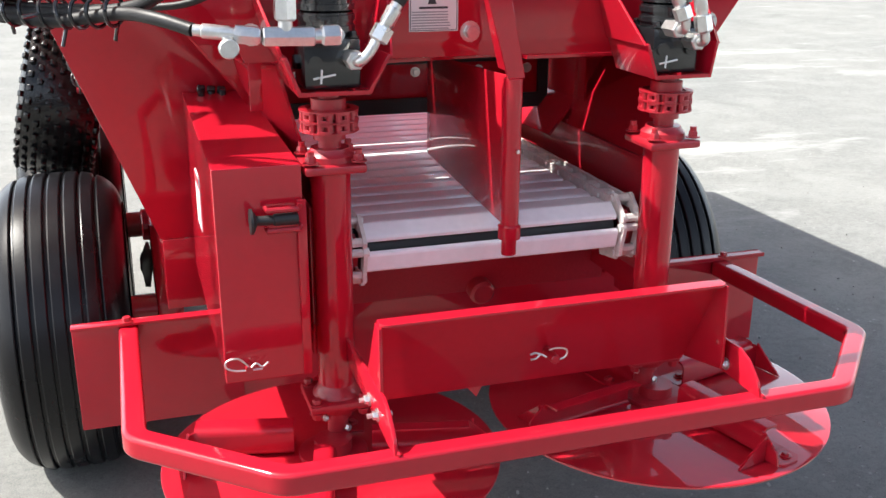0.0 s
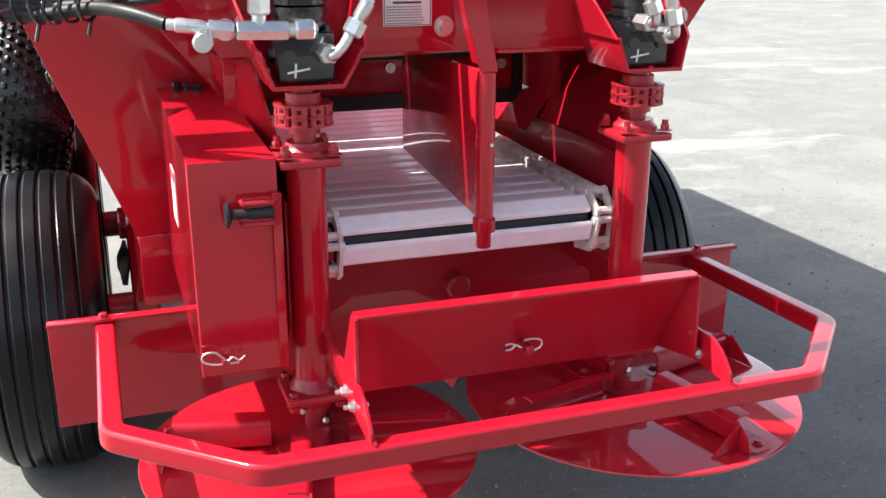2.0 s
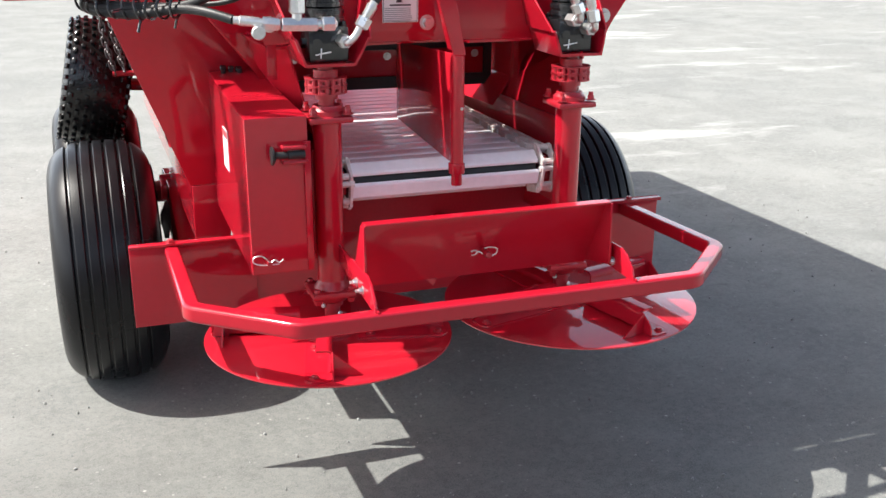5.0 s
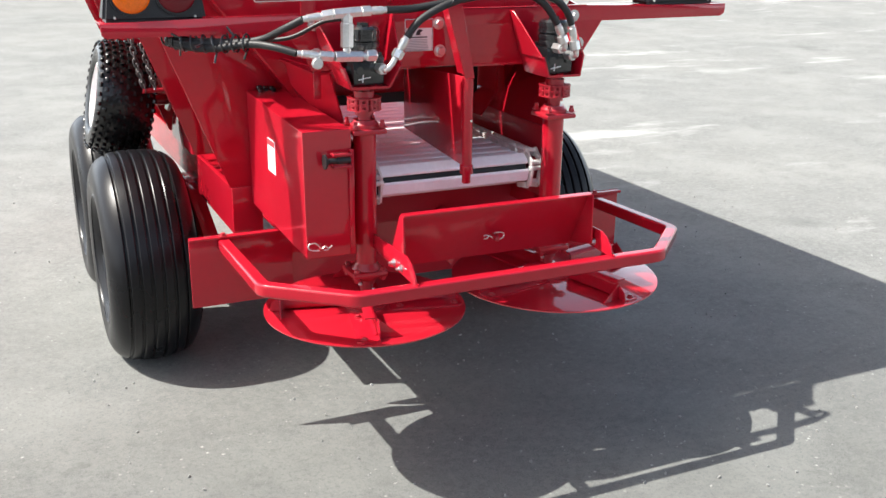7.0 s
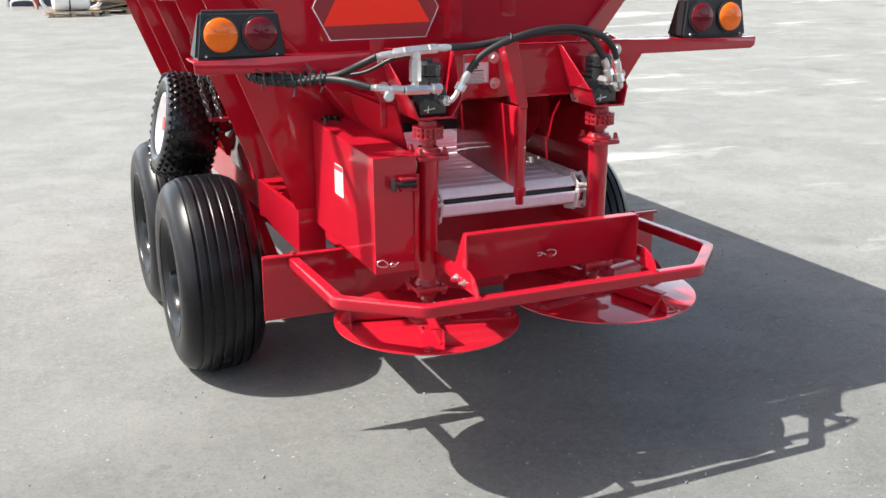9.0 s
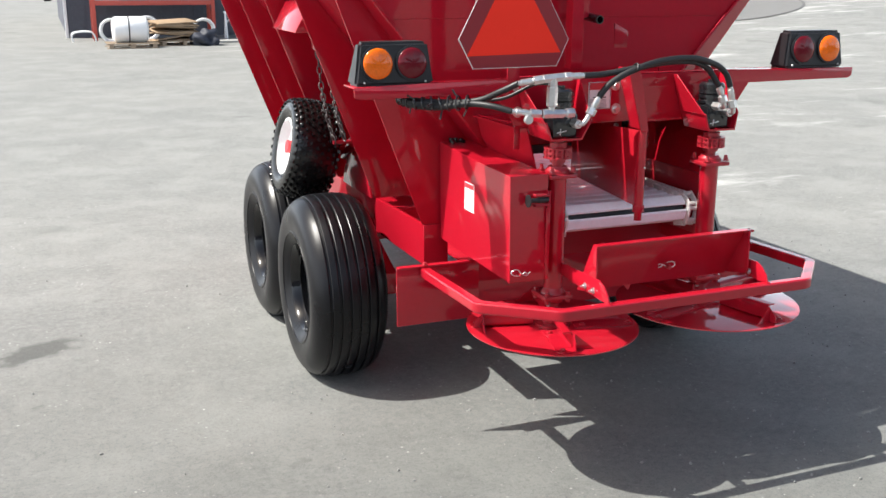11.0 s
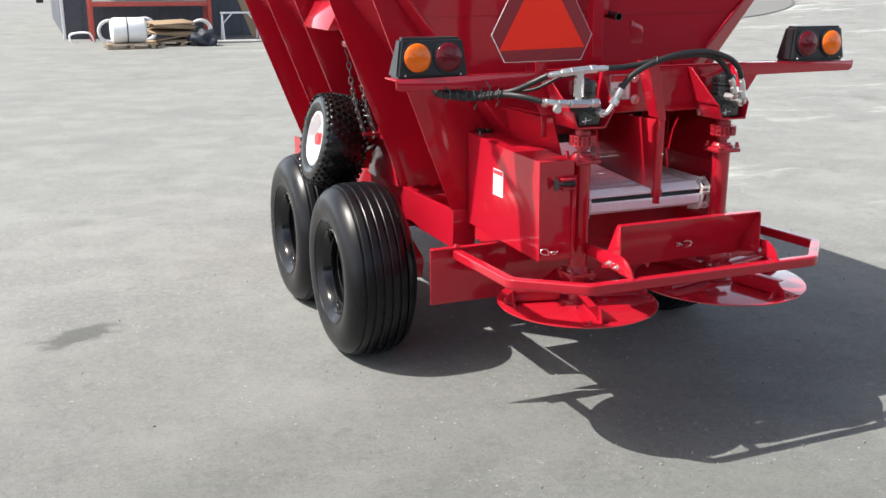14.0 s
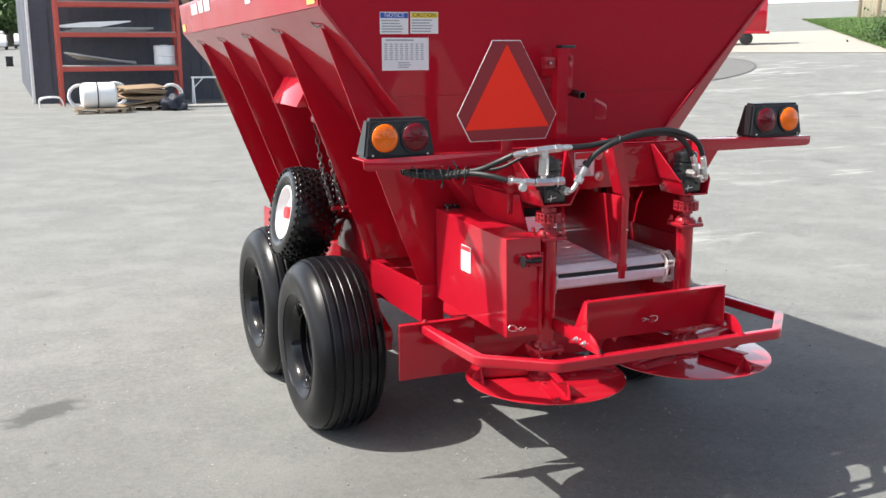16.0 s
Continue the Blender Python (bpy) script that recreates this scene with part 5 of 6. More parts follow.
def drive_wheel(s):
    R, w = 0.238, 0.222
    m = Matrix.Translation((s * 0.832, 1.915, 0.917)) @ Matrix.Rotation(radians(12) * -s, 4, "Y") @ Matrix.Rotation(radians(90) * s, 4, "Y")
    prof = [(0.52 * R, -0.34 * w), (0.58 * R, -0.44 * w), (0.70 * R, -0.5 * w), (0.82 * R, -0.49 * w), (0.90 * R, -0.43 * w), (0.94 * R, -0.3 * w), (0.955 * R, 0)]
    prof += [(r, -z) for r, z in prof[-2::-1]]
    bm = lathe(B(), prof, m, 56)
    ty = part("knobby_tyre", bm, KNOBBY, machine, "small knobby drive tyre with a white rim")
    verts, faces = [], []
    tmp = box(B(), (-0.004, -0.0080, -0.0072), (0.0085, 0.0080, 0.0072), 0.0015)
    tmp.verts.index_update()
    knob, knob_faces = [v.co.copy() for v in tmp.verts], [[v.index for v in f.verts] for f in tmp.faces]
    tmp.free()
    for row, (r, z, tilt) in enumerate(((0.885, -0.455, 55), (0.925, -0.36, 30), (0.945, -0.25, 12), (0.954, -0.125, 4), (0.958, 0.0, 0), (0.954, 0.125, -4), (0.945, 0.25, -12), (0.925, 0.36, -30), (0.885, 0.455, -55))):
        n = 36
        for k in range(n):
            a = 2 * math.pi * (k + 0.5 * (row % 2)) / n
            mm = m @ Matrix.Rotation(a, 4, "Z") @ Matrix.Translation((r * R, 0, z * w)) @ Matrix.Rotation(radians(tilt), 4, "Y")
            n0 = len(verts)
            verts += [mm @ v for v in knob]
            faces += [[n0 + i for i in f] for f in knob_faces]
    me = bpy.data.meshes.new("tread_shape")
    me.from_pydata(verts, [], faces)
    bm = B()
    bm.from_mesh(me)
    bpy.data.meshes.remove(me)
    ob = part("tread", bm, KNOBBY, ty)
    ob["kind"] = "stuff"
    bm = lathe(B(), [(0.53 * R, -0.34 * w), (0.53 * R, 0.34 * w), (0.56 * R, 0.44 * w), (0.52 * R, 0.45 * w), (0.50 * R, 0.36 * w), (0.46 * R, 0.26 * w), (0.20 * R, 0.24 * w), (0, 0.24 * w)], m, 40)
    rim = part("rim", bm, WHITE, ty, "white steel rim")
    bm = lathe(B(), [(0, 0.24 * w), (0.13 * R, 0.24 * w), (0.13 * R, 0.40 * w), (0, 0.40 * w)], m, 20)
    part("hub", bm, RED_INK, rim, "red hub cap")
    # swing arm
    a = m @ Vector((0, 0, 0))
    bm = rod(B(), a, (s * 0.62, 1.915, 0.90), 0.022, 18)
    prism(bm, [(1.88, 0.86), (1.95, 0.86), (1.76, 1.00), (1.62, 1.00), (1.62, 0.96), (1.72, 0.95)], "x", s * 0.640, s * 0.652, 0.002)
    part("swing_arm", bm, RED, ty)


drive_wheel(-1)


def chain_tightener():
    bm = prism(B(), [(-0.634, 0.500), (-0.625, 0.500), (-0.620, 0.462), (-0.615, 0.456), (-0.620, 0.408), (-0.627, 0.384), (-0.629, 0.356), (-0.646, 0.358), (-0.648, 0.396), (-0.656, 0.416), (-0.655, 0.450), (-0.648, 0.468), (-0.641, 0.474)], "y", 1.742, 1.758, 0.002)
    part("chain_tightener", bm, BLACK, machine, "dark chain tightener beside the walking beam")


chain_tightener()


def hanging_chain():
    line = [Vector((-0.80, 1.76, 1.40)), Vector((-0.80, 1.70, 1.22)), Vector((-0.79, 1.65, 1.10)), Vector((-0.77, 1.62, 1.00))]
    bm = B()
    box(bm, (-0.815, 1.70, 1.385), (-0.745, 1.80, 1.41), 0.004)
    ch = part("hanging_chain", bm, RED, machine, "slack steel chain that holds up the drive wheel arm")
    pts = []
    for strand, off in ((0, 0.0), (1, 0.055)):
        for k in range(17):
            t = k / 16 * (len(line) - 1)
            i = min(int(t), len(line) - 2)
            p = line[i].lerp(line[i + 1], t - i)
            dv = (line[i + 1] - line[i]).normalized()
            b2 = B()
            oval = [(0.0, 0.009, -0.011), (0.0, 0.009, 0.011), (0.0, 0.0, 0.019), (0.0, -0.009, 0.011), (0.0, -0.009, -0.011), (0.0, 0.0, -0.019), (0.0, 0.009, -0.011)]
            pipe(b2, oval, 0.003, n=6, steps=2)
            b2.transform(Matrix.Translation(p + Vector((0.03 * strand, -off, 0.02 * strand))) @ dv.to_track_quat("Z", "Y").to_matrix().to_4x4() @ Matrix.Rotation(radians(90 * (k % 2) + 20), 4, "Z"))
            part("link", b2, DARK_STEEL, ch)
    # folded bracket between the ribs
    bm = prism(B(), [(-0.935, 1.468), (-0.865, 1.595), (-0.70, 1.595), (-0.70, 1.468)], "y", 1.60, 2.04, 0.004)
    part("step_bracket", bm, RED, hop, "red folded bracket between two ribs")
    bm = B()
    rod(bm, (-0.775, 1.62, 0.99), (-0.66, 1.62, 0.99), 0.009, 14)
    part("chain_anchor", bm, RED_IRON, ch)


hanging_chain()


# ---- yard: stones, building, rack and its load, far things ----
def stones():
    rng = random.Random(5)
    tmp = B()
    bmesh.ops.create_icosphere(tmp, subdivisions=1, radius=1.0)
    tmp.verts.index_update()
    shape, tris = [v.co.copy() for v in tmp.verts], [[v.index for v in f.verts] for f in tmp.faces]
    tmp.free()
    verts, faces = [], []
    for k in range(1700):
        x, y = rng.gauss(0.9, 1.5), rng.gauss(0.4, 1.7)
        r = rng.choice((0.002, 0.002, 0.003, 0.003, 0.004, 0.004, 0.005, 0.0075))
        m = Matrix.Translation((x, y, ground_height(x, y) + r * 0.3)) @ Euler((rng.random() * 6, rng.random() * 6, rng.random() * 6)).to_matrix().to_4x4() @ Matrix.Diagonal((r, r * rng.uniform(0.6, 1), r * rng.uniform(0.4, 0.7), 1))
        n = len(verts)
        verts += [m @ v for v in shape]
        faces += [[n + i for i in f] for f in tris]
    me = bpy.data.meshes.new("loose_stones")
    me.from_pydata(verts, [], faces)
    me.materials.append(STONE)
    return tagged(new("loose_stones", me), "small pale loose stones scattered on the asphalt", "loose stones", kind="stuff")


stones()

WY = 27.2


def building():
    bm = B()
    box(bm, (-1.30, WY, 0.0), (16.0, WY + 0.25, 6.0))
    box(bm, (-1.30, WY + 0.25, 0.0), (-1.05, WY + 15, 6.0))
    wall = tagged(part("wall_north", bm, WALL), "dark blue-grey metal-clad workshop wall", "wall", kind="structure")
    for k in range(56):
        x = -1.15 + 0.30 * k
        part("cladding_rib", box(B(), (x, WY - 0.025, 0.0), (x + 0.04, WY + 0.001, 6.0)), WALL, wall)
    part("corner_trim", box(B(), (-1.36, WY - 0.05, 0.0), (-1.28, WY + 0.05, 6.0), 0.01), WHITE, wall, "white corner trim")
    part("roof_edge", box(B(), (-1.6, WY - 0.3, 6.0), (16.3, WY + 15, 6.2)), WALL, wall)


building()


def rack():
    r = thing("storage_rack", (0.93, 26.2, 0), "orange-red pallet rack with boards and pipes on its shelves", "storage rack")
    for x in (-1.57, 1.57):
        for y in (-0.42, 0.42):
            part("upright", box(B(), (x - 0.05, y - 0.04, 0), (x + 0.05, y + 0.04, 4.2), 0.006), RACK, r)
        for k in range(5):
            z = 0.3 + 0.8 * k
            bm = B()
            pipe(bm, [(x, -0.40, z), (x, 0.40, z + 0.7)], 0.02, n=6, smooth=False)
            part("brace", bm, RACK, r)
    for z in (1.04, 1.95, 2.75, 3.7):
        for y in (-0.42, 0.42):
            part("beam", box(B(), (-1.56, y - 0.03, z - 0.12), (1.56, y + 0.03, z), 0.006), RACK, r)
        for k in range(4):
            part("deck_board", box(B(), (-1.5, -0.40 + 0.2 * k, z + 0.002), (1.5, -0.24 + 0.2 * k, z + 0.03), 0.003), BOARD, r)


rack()


def rack_load():
    t = thing("board_stack", (0.55, 26.2, 1.985), "stack of grey boards lying on the rack shelf", "boards")
    for k in range(3):
        part("board", box(B(), (-0.95 + 0.12 * k, -0.3, 0.03 * k), (1.1 + 0.1 * k, 0.3, 0.04 * k + 0.032), 0.003, Matrix.Rotation(radians(2 - 2 * k), 4, "Z")), BOARD, t)
    t = thing("curved_sheet", (0.4, 26.1, 2.08), "pale curved sheet lying on the boards", "sheet")
    bm = prism(B(), [(-1.0, 0.02), (-0.85, 0.0), (0.0, 0.01), (0.4, 0.08), (0.85, 0.16), (0.85, 0.19), (0.3, 0.17), (-0.4, 0.14), (-1.0, 0.06)], "y", -0.3, 0.3)
    part("skin", bm, WHITE, t)
    t = thing("pipe_bundle", (0.35, 26.1, 1.09), "long thin metal pipes lying on the rack shelf", "pipes")
    for k in range(4):
        bm = B()
        rod(bm, (-0.85 + 0.1 * k, -0.1 + 0.07 * k, 0.32 - 0.05 * k), (1.0, -0.1 + 0.07 * k, 0.03 + 0.01 * k), 0.03, 10)
        part("pipe", bm, WOOD if k % 2 else BOARD, t)
    t = thing("white_drum", (2.13, 26.1, 1.073), "white plastic drum on the rack shelf", "drum")
    part("body", lathe(B(), [(0, 0), (0.27, 0), (0.29, 0.03), (0.28, 0.22), (0.295, 0.24), (0.28, 0.26), (0.29, 0.50), (0.27, 0.53), (0, 0.53)], None, 28), WHITE, t)
    part("lid", lathe(B(), [(0.10, 0.53), (0.10, 0.55), (0, 0.55)], None, 18), WHITE, t)


rack_load()


def pallet(at, name="wooden_pallet"):
    t = thing(name, at, "low weathered wooden pallet on the asphalt", "pallet", "pallets by the rack")
    for k in range(6):
        part("deck_slat", box(B(), (-0.6, -0.5 + 0.185 * k, 0.10), (0.6, -0.40 + 0.185 * k, 0.12)), WOOD, t)
    for k in (-0.55, -0.05, 0.45):
        part("bearer", box(B(), (k, -0.5, 0.02), (k + 0.1, 0.52, 0.10)), WOOD, t)
    for k in (-0.5, 0.42):
        part("skid", box(B(), (-0.6, k, 0.0), (0.6, k + 0.1, 0.02)), WOOD, t)


def coil(at, R, label):
    t = thing("hose_coil", at, label, "hose coil", "white hose coils")
    for k in range(4):
        pts = [((R - 0.01 * k) * math.cos(a), 0.05 * k + 0.01 * math.sin(3 * a), R + 0.03 + (R - 0.01 * k) * math.sin(a)) for a in [2 * math.pi * i / 24 for i in range(25)]]
        part("turn", pipe(B(), pts, 0.03, n=8, steps=2), WHITE, t)


def floor_load():
    pallet((0.05, 22.9, 0))
    t = thing("white_tank", (0.03, 22.9, 0.12), "white plastic-wrapped tank strapped on a wooden pallet", "tank")
    m = Matrix.Translation((-0.42, 0, 0.31)) @ Matrix.Rotation(radians(90), 4, "Y")
    part("body", lathe(B(), [(0, 0), (0.2, 0.0), (0.29, 0.05), (0.31, 0.10), (0.31, 0.74), (0.29, 0.80), (0.2, 0.85), (0, 0.86)], m, 32), WHITE, t)
    for x in (-0.05,):
        part("strap", lathe(B(), [(0.313, 0), (0.316, 0), (0.316, 0.03), (0.313, 0.03)], Matrix.Translation((x, 0, 0.31)) @ Matrix.Rotation(radians(90), 4, "Y"), 32, closed=True), INK, t)
    coil((-0.28, 24.6, 0), 0.29, "white coiled hose standing behind the tank")
    coil((0.62, 24.9, 0), 0.31, "white coiled hose standing behind the tank")
    coil((2.05, 24.6, 0), 0.28, "white coiled hose beside the cardboard heap")
    pallet((1.35, 23.6, 0))
    t = thing("cardboard_heap", (1.2, 23.6, 0.12), "heap of flattened brown cardboard boxes on a pallet", "cardboard")
    rng = random.Random(3)
    for k in range(9):
        part("box_sheet", box(B(), (-0.60, -0.4, 0.0), (0.45, 0.4, 0.035), 0.004, Matrix.Translation((0.05 * rng.uniform(-1, 1), 0, 0.055 * k)) @ Euler((rng.uniform(-.12, .12), rng.uniform(-.14, .10), rng.uniform(-.3, .3))).to_matrix().to_4x4()), CARD, t)
    t = thing("dark_tarp_bundle", (1.9, 23.2, 0), "crumpled dark blue tarpaulin on the ground", "tarpaulin")
    bm = B()
    bmesh.ops.create_icosphere(bm, subdivisions=4, radius=0.42)
    for v in bm.verts:
        v.co *= 0.85 + 0.45 * noise.noise(v.co * 4)
        v.co.z = max(0.0, v.co.z * 0.75 + 0.12)
    part("cloth", bm, DARKJUNK, t, sharp=80)
    t = thing("sawhorse", (3.3, 25.6, 0), "white metal trestle standing against the wall", "trestle")
    for x in (-0.5, 0.5):
        bm = B()
        pipe(bm, [(x, -0.2, 0), (x, 0, 0.72)], 0.025, n=6, smooth=False)
        part("leg", bm, WHITE, t)
        bm = B()
        pipe(bm, [(x, 0.2, 0), (x, 0, 0.72)], 0.025, n=6, smooth=False)
        part("leg", bm, WHITE, t)
        bm = B()
        pipe(bm, [(x, 0, 0.42), (x * 0.45, 0, 0.70)], 0.018, n=6, smooth=False)
        part("strut", bm, WHITE, t)
    part("top_rail", box(B(), (-0.55, -0.03, 0.70), (0.55, 0.03, 0.75), 0.004), WHITE, t)
    t = thing("flat_debris", (2.9, 24.2, 0), "flat grey sheet lying on the ground", "sheet")
    part("sheet", box(B(), (-0.8, -0.3, 0.0), (0.8, 0.4, 0.05), 0.004), BOARD, t)
    t = thing("low_frame", (-0.95, 25.6, 0), "low white wire frame on the ground", "wire frame")
    for y in (-0.2, 0.2):
        part("hoop", pipe(B(), [(-0.28, y, 0), (-0.26, y, 0.22), (0.2, y, 0.24), (0.30, y, 0.0)], 0.02, n=6), WHITE, t)
    part("cross_bar", pipe(B(), [(-0.26, -0.2, 0.2), (-0.26, 0.2, 0.2)], 0.02, n=6, smooth=False), WHITE, t)
    t = thing("leaning_plank", (3.2, 26.8, 0), "long brown plank leaning against the wall", "plank")
    part("plank", slab(B(), [(0.55, -0.6, 0), (0.75, -0.6, 0), (-0.35, 0.30, 3.4), (-0.55, 0.30, 3.4)], 0.05), CARD, t)


floor_load()


def parked_car(x, y, turn, paint, label):
    t = thing("parked_car", (x, y, ground_height(min(x, 320), min(y, 320))), label, "car", "far parked cars")
    t.rotation_euler.z = radians(turn)
    bm = prism(B(), [(-2.2, 0.35), (2.2, 0.35), (2.25, 0.75), (1.3, 0.92), (0.6, 1.45), (-1.2, 1.48), (-2.1, 0.95), (-2.25, 0.7)], "y", -0.88, 0.88, 0.06)
    part("body", bm, paint, t)
    bm = prism(B(), [(1.12, 0.95), (0.56, 1.40), (-1.12, 1.42), (-1.85, 0.97)], "y", -0.895, 0.895)
    part("side_window", bm, GLASS, t)
    for wx in (-1.4, 1.4):
        for wy in (-0.8, 0.8):
            w = part("wheel", lathe(B(), [(0, -0.11), (0.30, -0.11), (0.33, -0.08), (0.33, 0.08), (0.30, 0.11), (0, 0.11)], Matrix.Translation((wx, wy, 0.33)) @ Matrix.Rotation(radians(90), 4, "X"), 20), RUBBER, t)


for k in range(7):
    parked_car(-11.5 + 2.3 * k + 0.2 * (k % 3), 106 + 1.4 * (k % 2), 88, (WHITE, BOARD, WHITE, BLACK, WHITE, WHITE, BOARD)[k], ("white", "grey", "white", "black", "white", "white", "grey")[k] + " car parked far off in a row")


def dark_bin():
    t = thing("waste_bin", (-1.55, 62, 0), "dark waste bin by the corner of the building", "bin")
    part("body", box(B(), (-0.2, -0.2, 0), (0.2, 0.2, 0.72), 0.04), PLASTIC, t)
    part("lid", box(B(), (-0.23, -0.23, 0.72), (0.23, 0.23, 0.78), 0.02), PLASTIC, t)


dark_bin()


def tree(x, y, h, seed, spread, low=0.2):
    rng = random.Random(seed)
    z = ground_height(min(x, 320), min(y, 320))
    t = thing("tree", (x, y, z), "leafy green broad-leaved tree far behind the yard", "tree", "far trees")
    bm = B()
    lean = Vector((rng.uniform(-.4, .4), rng.uniform(-.4, .4), h * 0.6))
    rod(bm, (0, 0, 0), lean, h * 0.035, 10, r2=h * 0.016)
    tips = []
    for k in range(9):
        a = 2 * math.pi * k / 9 + rng.random()
        base = lean * rng.uniform(low, 1.0)
        tip = base + Vector((math.cos(a) * spread * rng.uniform(.4, .8), math.sin(a) * spread * rng.uniform(.4, .8), h * rng.uniform(0.10, 0.38)))
        rod(bm, base, tip, h * 0.012, 6, r2=h * 0.004)
        tips.append(tip)
    part("trunk", bm, BARK, t)
    verts, faces = [], []
    for tip in tips + [lean + Vector((0, 0, h * 0.3))]:
        for k in range(260):
            d = Vector((rng.gauss(0, 1), rng.gauss(0, 1), rng.gauss(0, .8)))
            p = tip + d * spread * 0.24
            a, b = Vector((rng.gauss(0, 1), rng.gauss(0, 1), rng.gauss(0, 1))).normalized(), Vector((rng.gauss(0, 1), rng.gauss(0, 1), rng.gauss(0, 1))).normalized()
            s = rng.uniform(0.2, 0.5)
            n = len(verts)
            verts += [p - a * s, p + b * s * 0.5, p + a * s, p - b * s * 0.5]
            faces.append((n, n + 1, n + 2, n + 3))
    me = bpy.data.meshes.new("crown")
    me.from_pydata(verts, [], faces)
    me.materials.append(LEAF)
    ob = new("crown", me)
    ob.parent = t
    ob["kind"] = "stuff"


for k in range(8):
    tree(-16 + 3.1 * k, 128 + 4 * (k % 3), 9.5 + 1.5 * (k % 3), 20 + k, 4.2)


for k in range(4):
    tree(-4.6 + 1.9 * k, 121 + 1.5 * (k % 2), 5.5 + 0.6 * k, 60 + k, 3.0, 0.25)


def right_side():
    # concrete apron beyond the yard's edge
    def sheet(name, pts, mat, lift, label, cat):
        bm = B()
        n = 14
        P = [Vector(p) for p in pts]
        grid = [[None] * (n + 1) for _ in range(n + 1)]
        for i in range(n + 1):
            for j in range(n + 1):
                p = P[0].lerp(P[1], i / n).lerp(P[3].lerp(P[2], i / n), j / n)
                grid[i][j] = bm.verts.new((p.x, p.y, ground_height(p.x, p.y) + lift))
        for i in range(n):
            for j in range(n):
                bm.faces.new((grid[i][j], grid[i + 1][j], grid[i + 1][j + 1], grid[i][j + 1]))
        return tagged(part(name, bm, mat), label, cat, kind="structure")
    sheet("pavement", [(29.3, 38.9), (38.0, 23.3), (66, 52), (49.6, 57.0)], CONCRETE, 0.02, "pale concrete apron at the edge of the yard", "concrete apron")
    sheet("ground_lawn", [(36.0, 31.5), (52, 34), (116, 90), (80, 83)], GRASS, 0.10, "green lawn beside the concrete apron", "lawn")
    bm = B()
    edge = []
    for k in range(33):
        a = math.pi * k / 32
        # half an oval along the yard's edge
        u, v = 7.6 * math.cos(a), -2.7 * math.sin(a)
        edge.append((21.9 + 0.70 * u - 0.715 * v, 28.5 + 0.714 * u + 0.70 * v))
    mid = bm.verts.new((21.9, 28.5, ground_height(21.9, 28.5) + 0.012))
    rings = []
    for f in (0.5, 1.0):
        rings.append([bm.verts.new((21.9 + (x - 21.9) * f, 28.5 + (y - 28.5) * f, ground_height(21.9 + (x - 21.9) * f, 28.5 + (y - 28.5) * f) + 0.012)) for x, y in edge])
    for k in range(32):
        bm.faces.new((mid, rings[0][k], rings[0][k + 1]))
        bm.faces.new((rings[0][k], rings[1][k], rings[1][k + 1], rings[0][k + 1]))
    rim = B()
    for k in range(32):
        q = []
        for j, f in ((k, 0.965), (k, 1.0), (k + 1, 1.0), (k + 1, 0.965)):
            x, y = edge[j]
            x, y = 21.9 + (x - 21.9) * f, 28.5 + (y - 28.5) * f
            q.append(rim.verts.new((x, y, ground_height(x, y) + 0.02)))
        rim.faces.new(q)
    patch = tagged(part("ground_patch", bm, TAR), "darker rounded tar patch at the edge of the asphalt", "tar patch", kind="structure")
    part("tar_seam", rim, TAR_EDGE, patch)


right_side()


def fence():
    t = thing("wooden_fence", (82.5, 77.6, ground_height(82.5, 77.6) + 0.1), "pale wooden board fence with dark posts on the grass", "fence")
    t.rotation_euler.z = radians(-47)
    for k in range(18):
        part("board", box(B(), (0.32 * k, -0.015, 0.1), (0.32 * k + 0.29, 0.015, 2.9 + 0.04 * (k % 3)), 0.004), PALEWOOD, t)
    for k in range(4):
        part("post", box(B(), (1.9 * k - 0.12, -0.12, -0.3), (1.9 * k + 0.14, 0.14, 3.0), 0.006), WOOD, t)
    for z in (0.5, 1.7):
        part("rail", box(B(), (0, 0.016, z), (5.75, 0.06, z + 0.1)), WOOD, t)


fence()


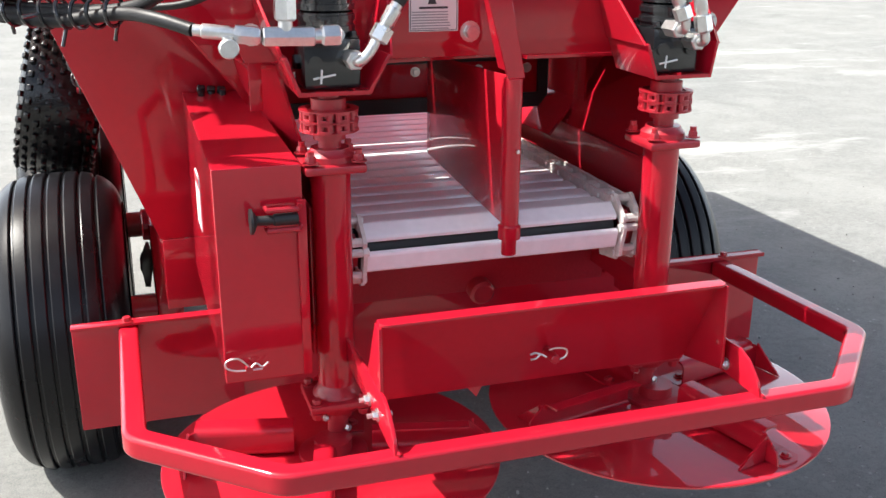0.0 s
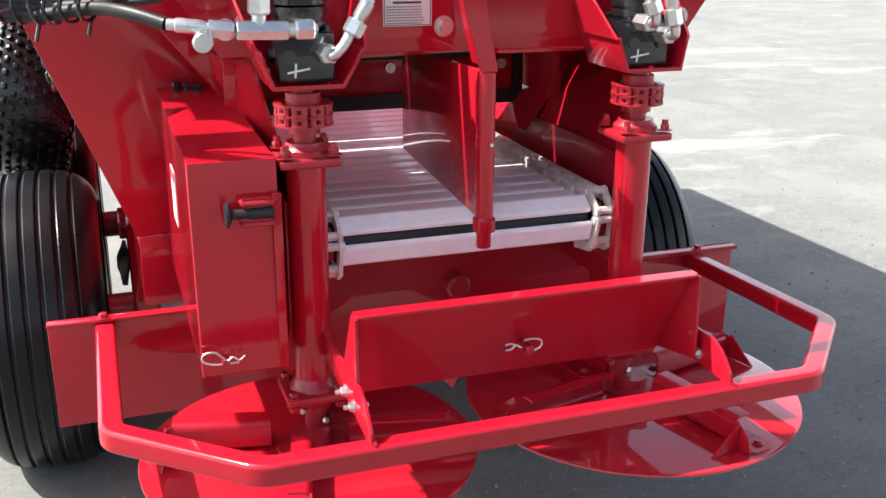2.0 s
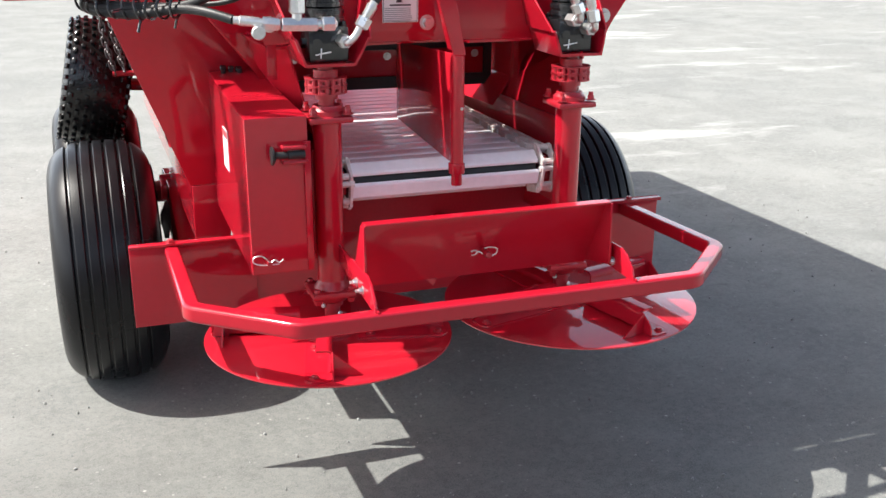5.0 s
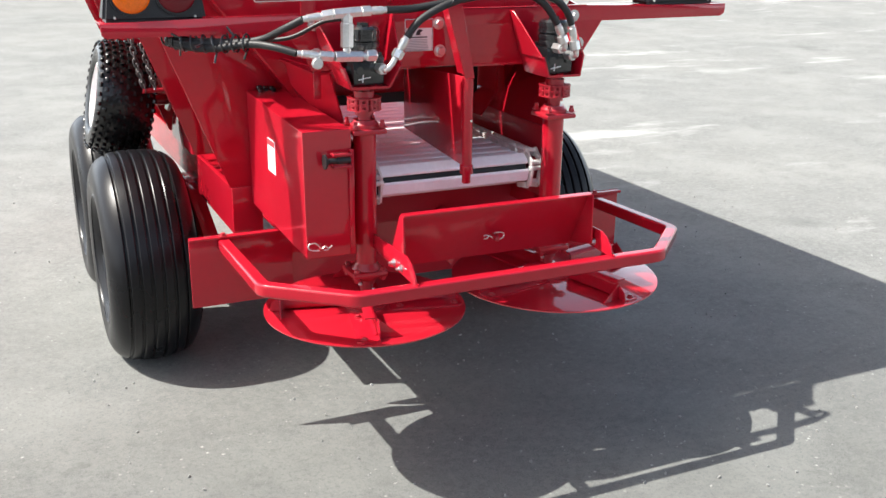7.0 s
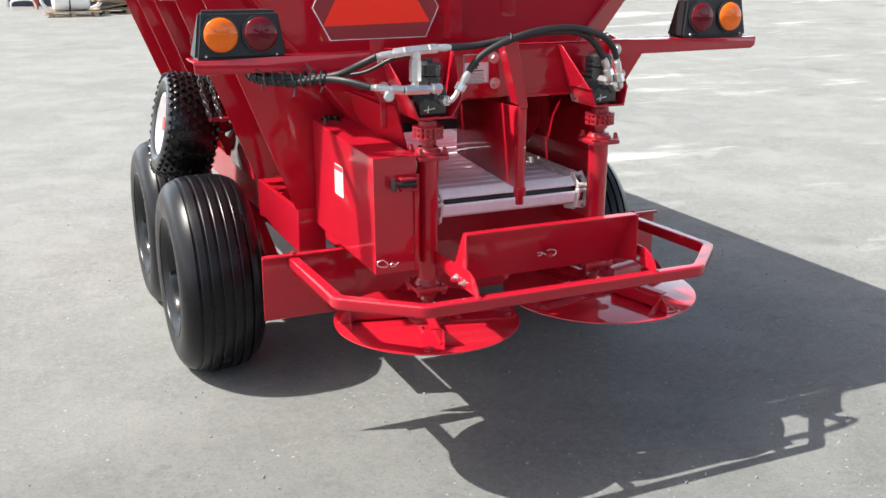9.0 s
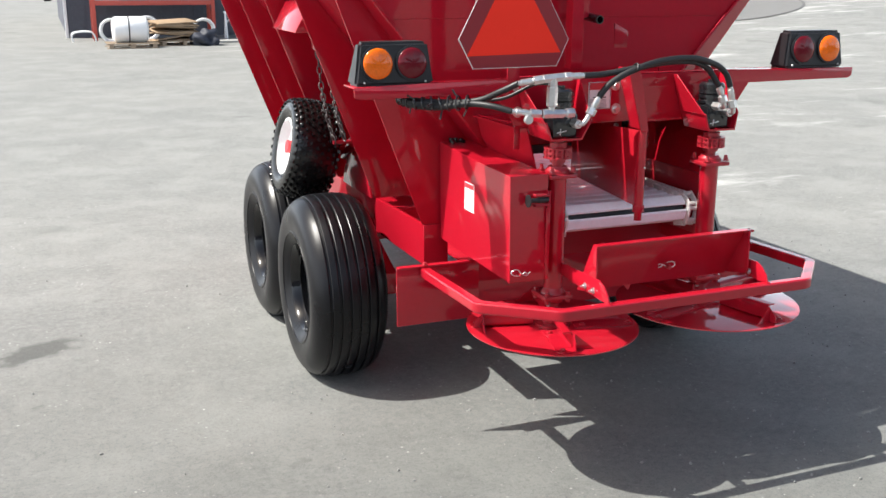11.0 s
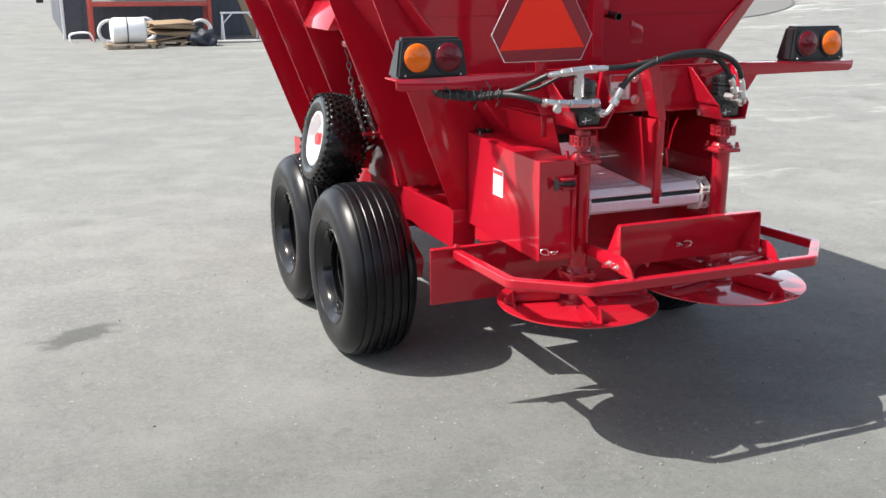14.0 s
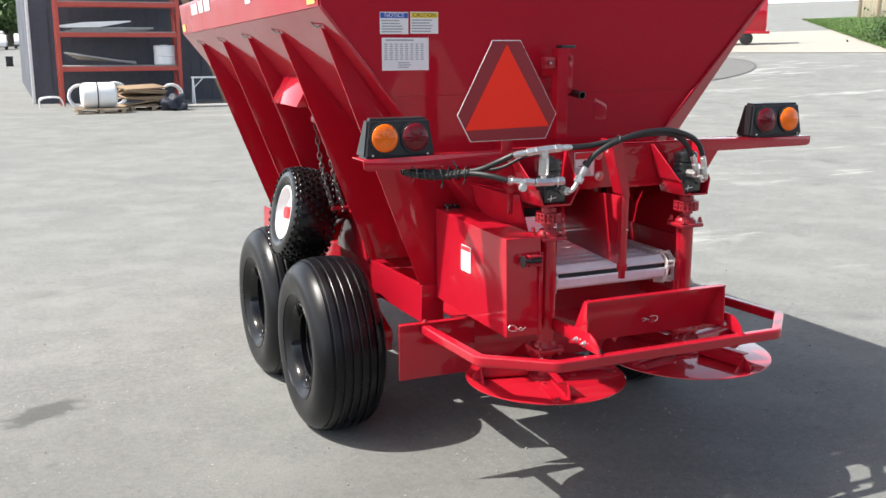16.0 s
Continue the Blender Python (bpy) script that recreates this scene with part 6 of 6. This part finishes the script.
def shrub(x, y, z, r, seed):
    rng = random.Random(seed)
    t = thing("shrub", (x, y, z), "low green shrub at the foot of the fence", "shrub", "shrubs")
    verts, faces = [], []
    for k in range(700):
        d = Vector((rng.gauss(0, 1), rng.gauss(0, 1), abs(rng.gauss(0, 1)))) * r * 0.45
        a, b = Vector((rng.gauss(0, 1), rng.gauss(0, 1), rng.gauss(0, 1))).normalized(), Vector((rng.gauss(0, 1), rng.gauss(0, 1), rng.gauss(0, 1))).normalized()
        s = rng.uniform(0.05, 0.12)
        n = len(verts)
        verts += [d - a * s, d + b * s * 0.5, d + a * s, d - b * s * 0.5]
        faces.append((n, n + 1, n + 2, n + 3))
    me = bpy.data.meshes.new("foliage")
    me.from_pydata(verts, [], faces)
    me.materials.append(LEAF)
    ob = new("foliage", me)
    ob.parent = t
    ob["kind"] = "stuff"


for k in range(5):
    shrub(41.6 + 1.5 * k, 36.9 + 0.9 * k, ground_height(41.6 + 1.5 * k, 36.9 + 0.9 * k) + 0.1, 1.3, 40 + k)


def grass_tufts():
    rng = random.Random(11)
    verts, faces = [], []
    for k in range(14000):
        t, w = rng.random(), rng.random() ** 2.2 * 14
        x, y = 36.0 + 44.0 * t + 0.55 * w - 0.25 * rng.random(), 31.5 + 51.5 * t - 0.45 * w
        z = ground_height(x, y) + 0.09
        a, h, s = rng.random() * 6.28, rng.uniform(0.04, 0.13), rng.uniform(0.03, 0.07)
        n = len(verts)
        verts += [(x - s * math.cos(a), y - s * math.sin(a), z), (x + s * math.cos(a), y + s * math.sin(a), z), (x + rng.uniform(-.1, .1), y + rng.uniform(-.1, .1), z + h)]
        faces.append((n, n + 1, n + 2))
    me = bpy.data.meshes.new("grass_tufts")
    me.from_pydata(verts, [], faces)
    me.materials.append(GRASS)
    tagged(new("grass_tufts", me), "uneven green grass along the lawn's edge", "grass", kind="stuff")


grass_tufts()


def far_trailer():
    x, y = 36.98, 42.14
    z = ground_height(x, y)
    t = thing("far_trailer", (x, y, z), "second red trailer parked far behind on concrete", "trailer")
    t.rotation_euler.z = radians(-40)
    part("body", prism(B(), [(-4.5, 0.75), (0.8, 0.75), (0.85, 1.0), (0.85, 2.9), (-4.5, 2.9)], "y", -0.9, 0.9, 0.03), RED, t)
    part("bumper", box(B(), (-0.4, -1.0, 0.62), (1.02, 1.0, 0.76), 0.02), RED, t)
    for k in (-1.2, -0.2):
        for s in (-0.85, 0.85):
            part("wheel", lathe(B(), [(0, -0.12), (0.3, -0.12), (0.36, -0.08), (0.36, 0.08), (0.3, 0.12), (0, 0.12)], Matrix.Translation((k, s, 0.36)) @ Matrix.Rotation(radians(90), 4, "X"), 24), RUBBER, t)


far_trailer()
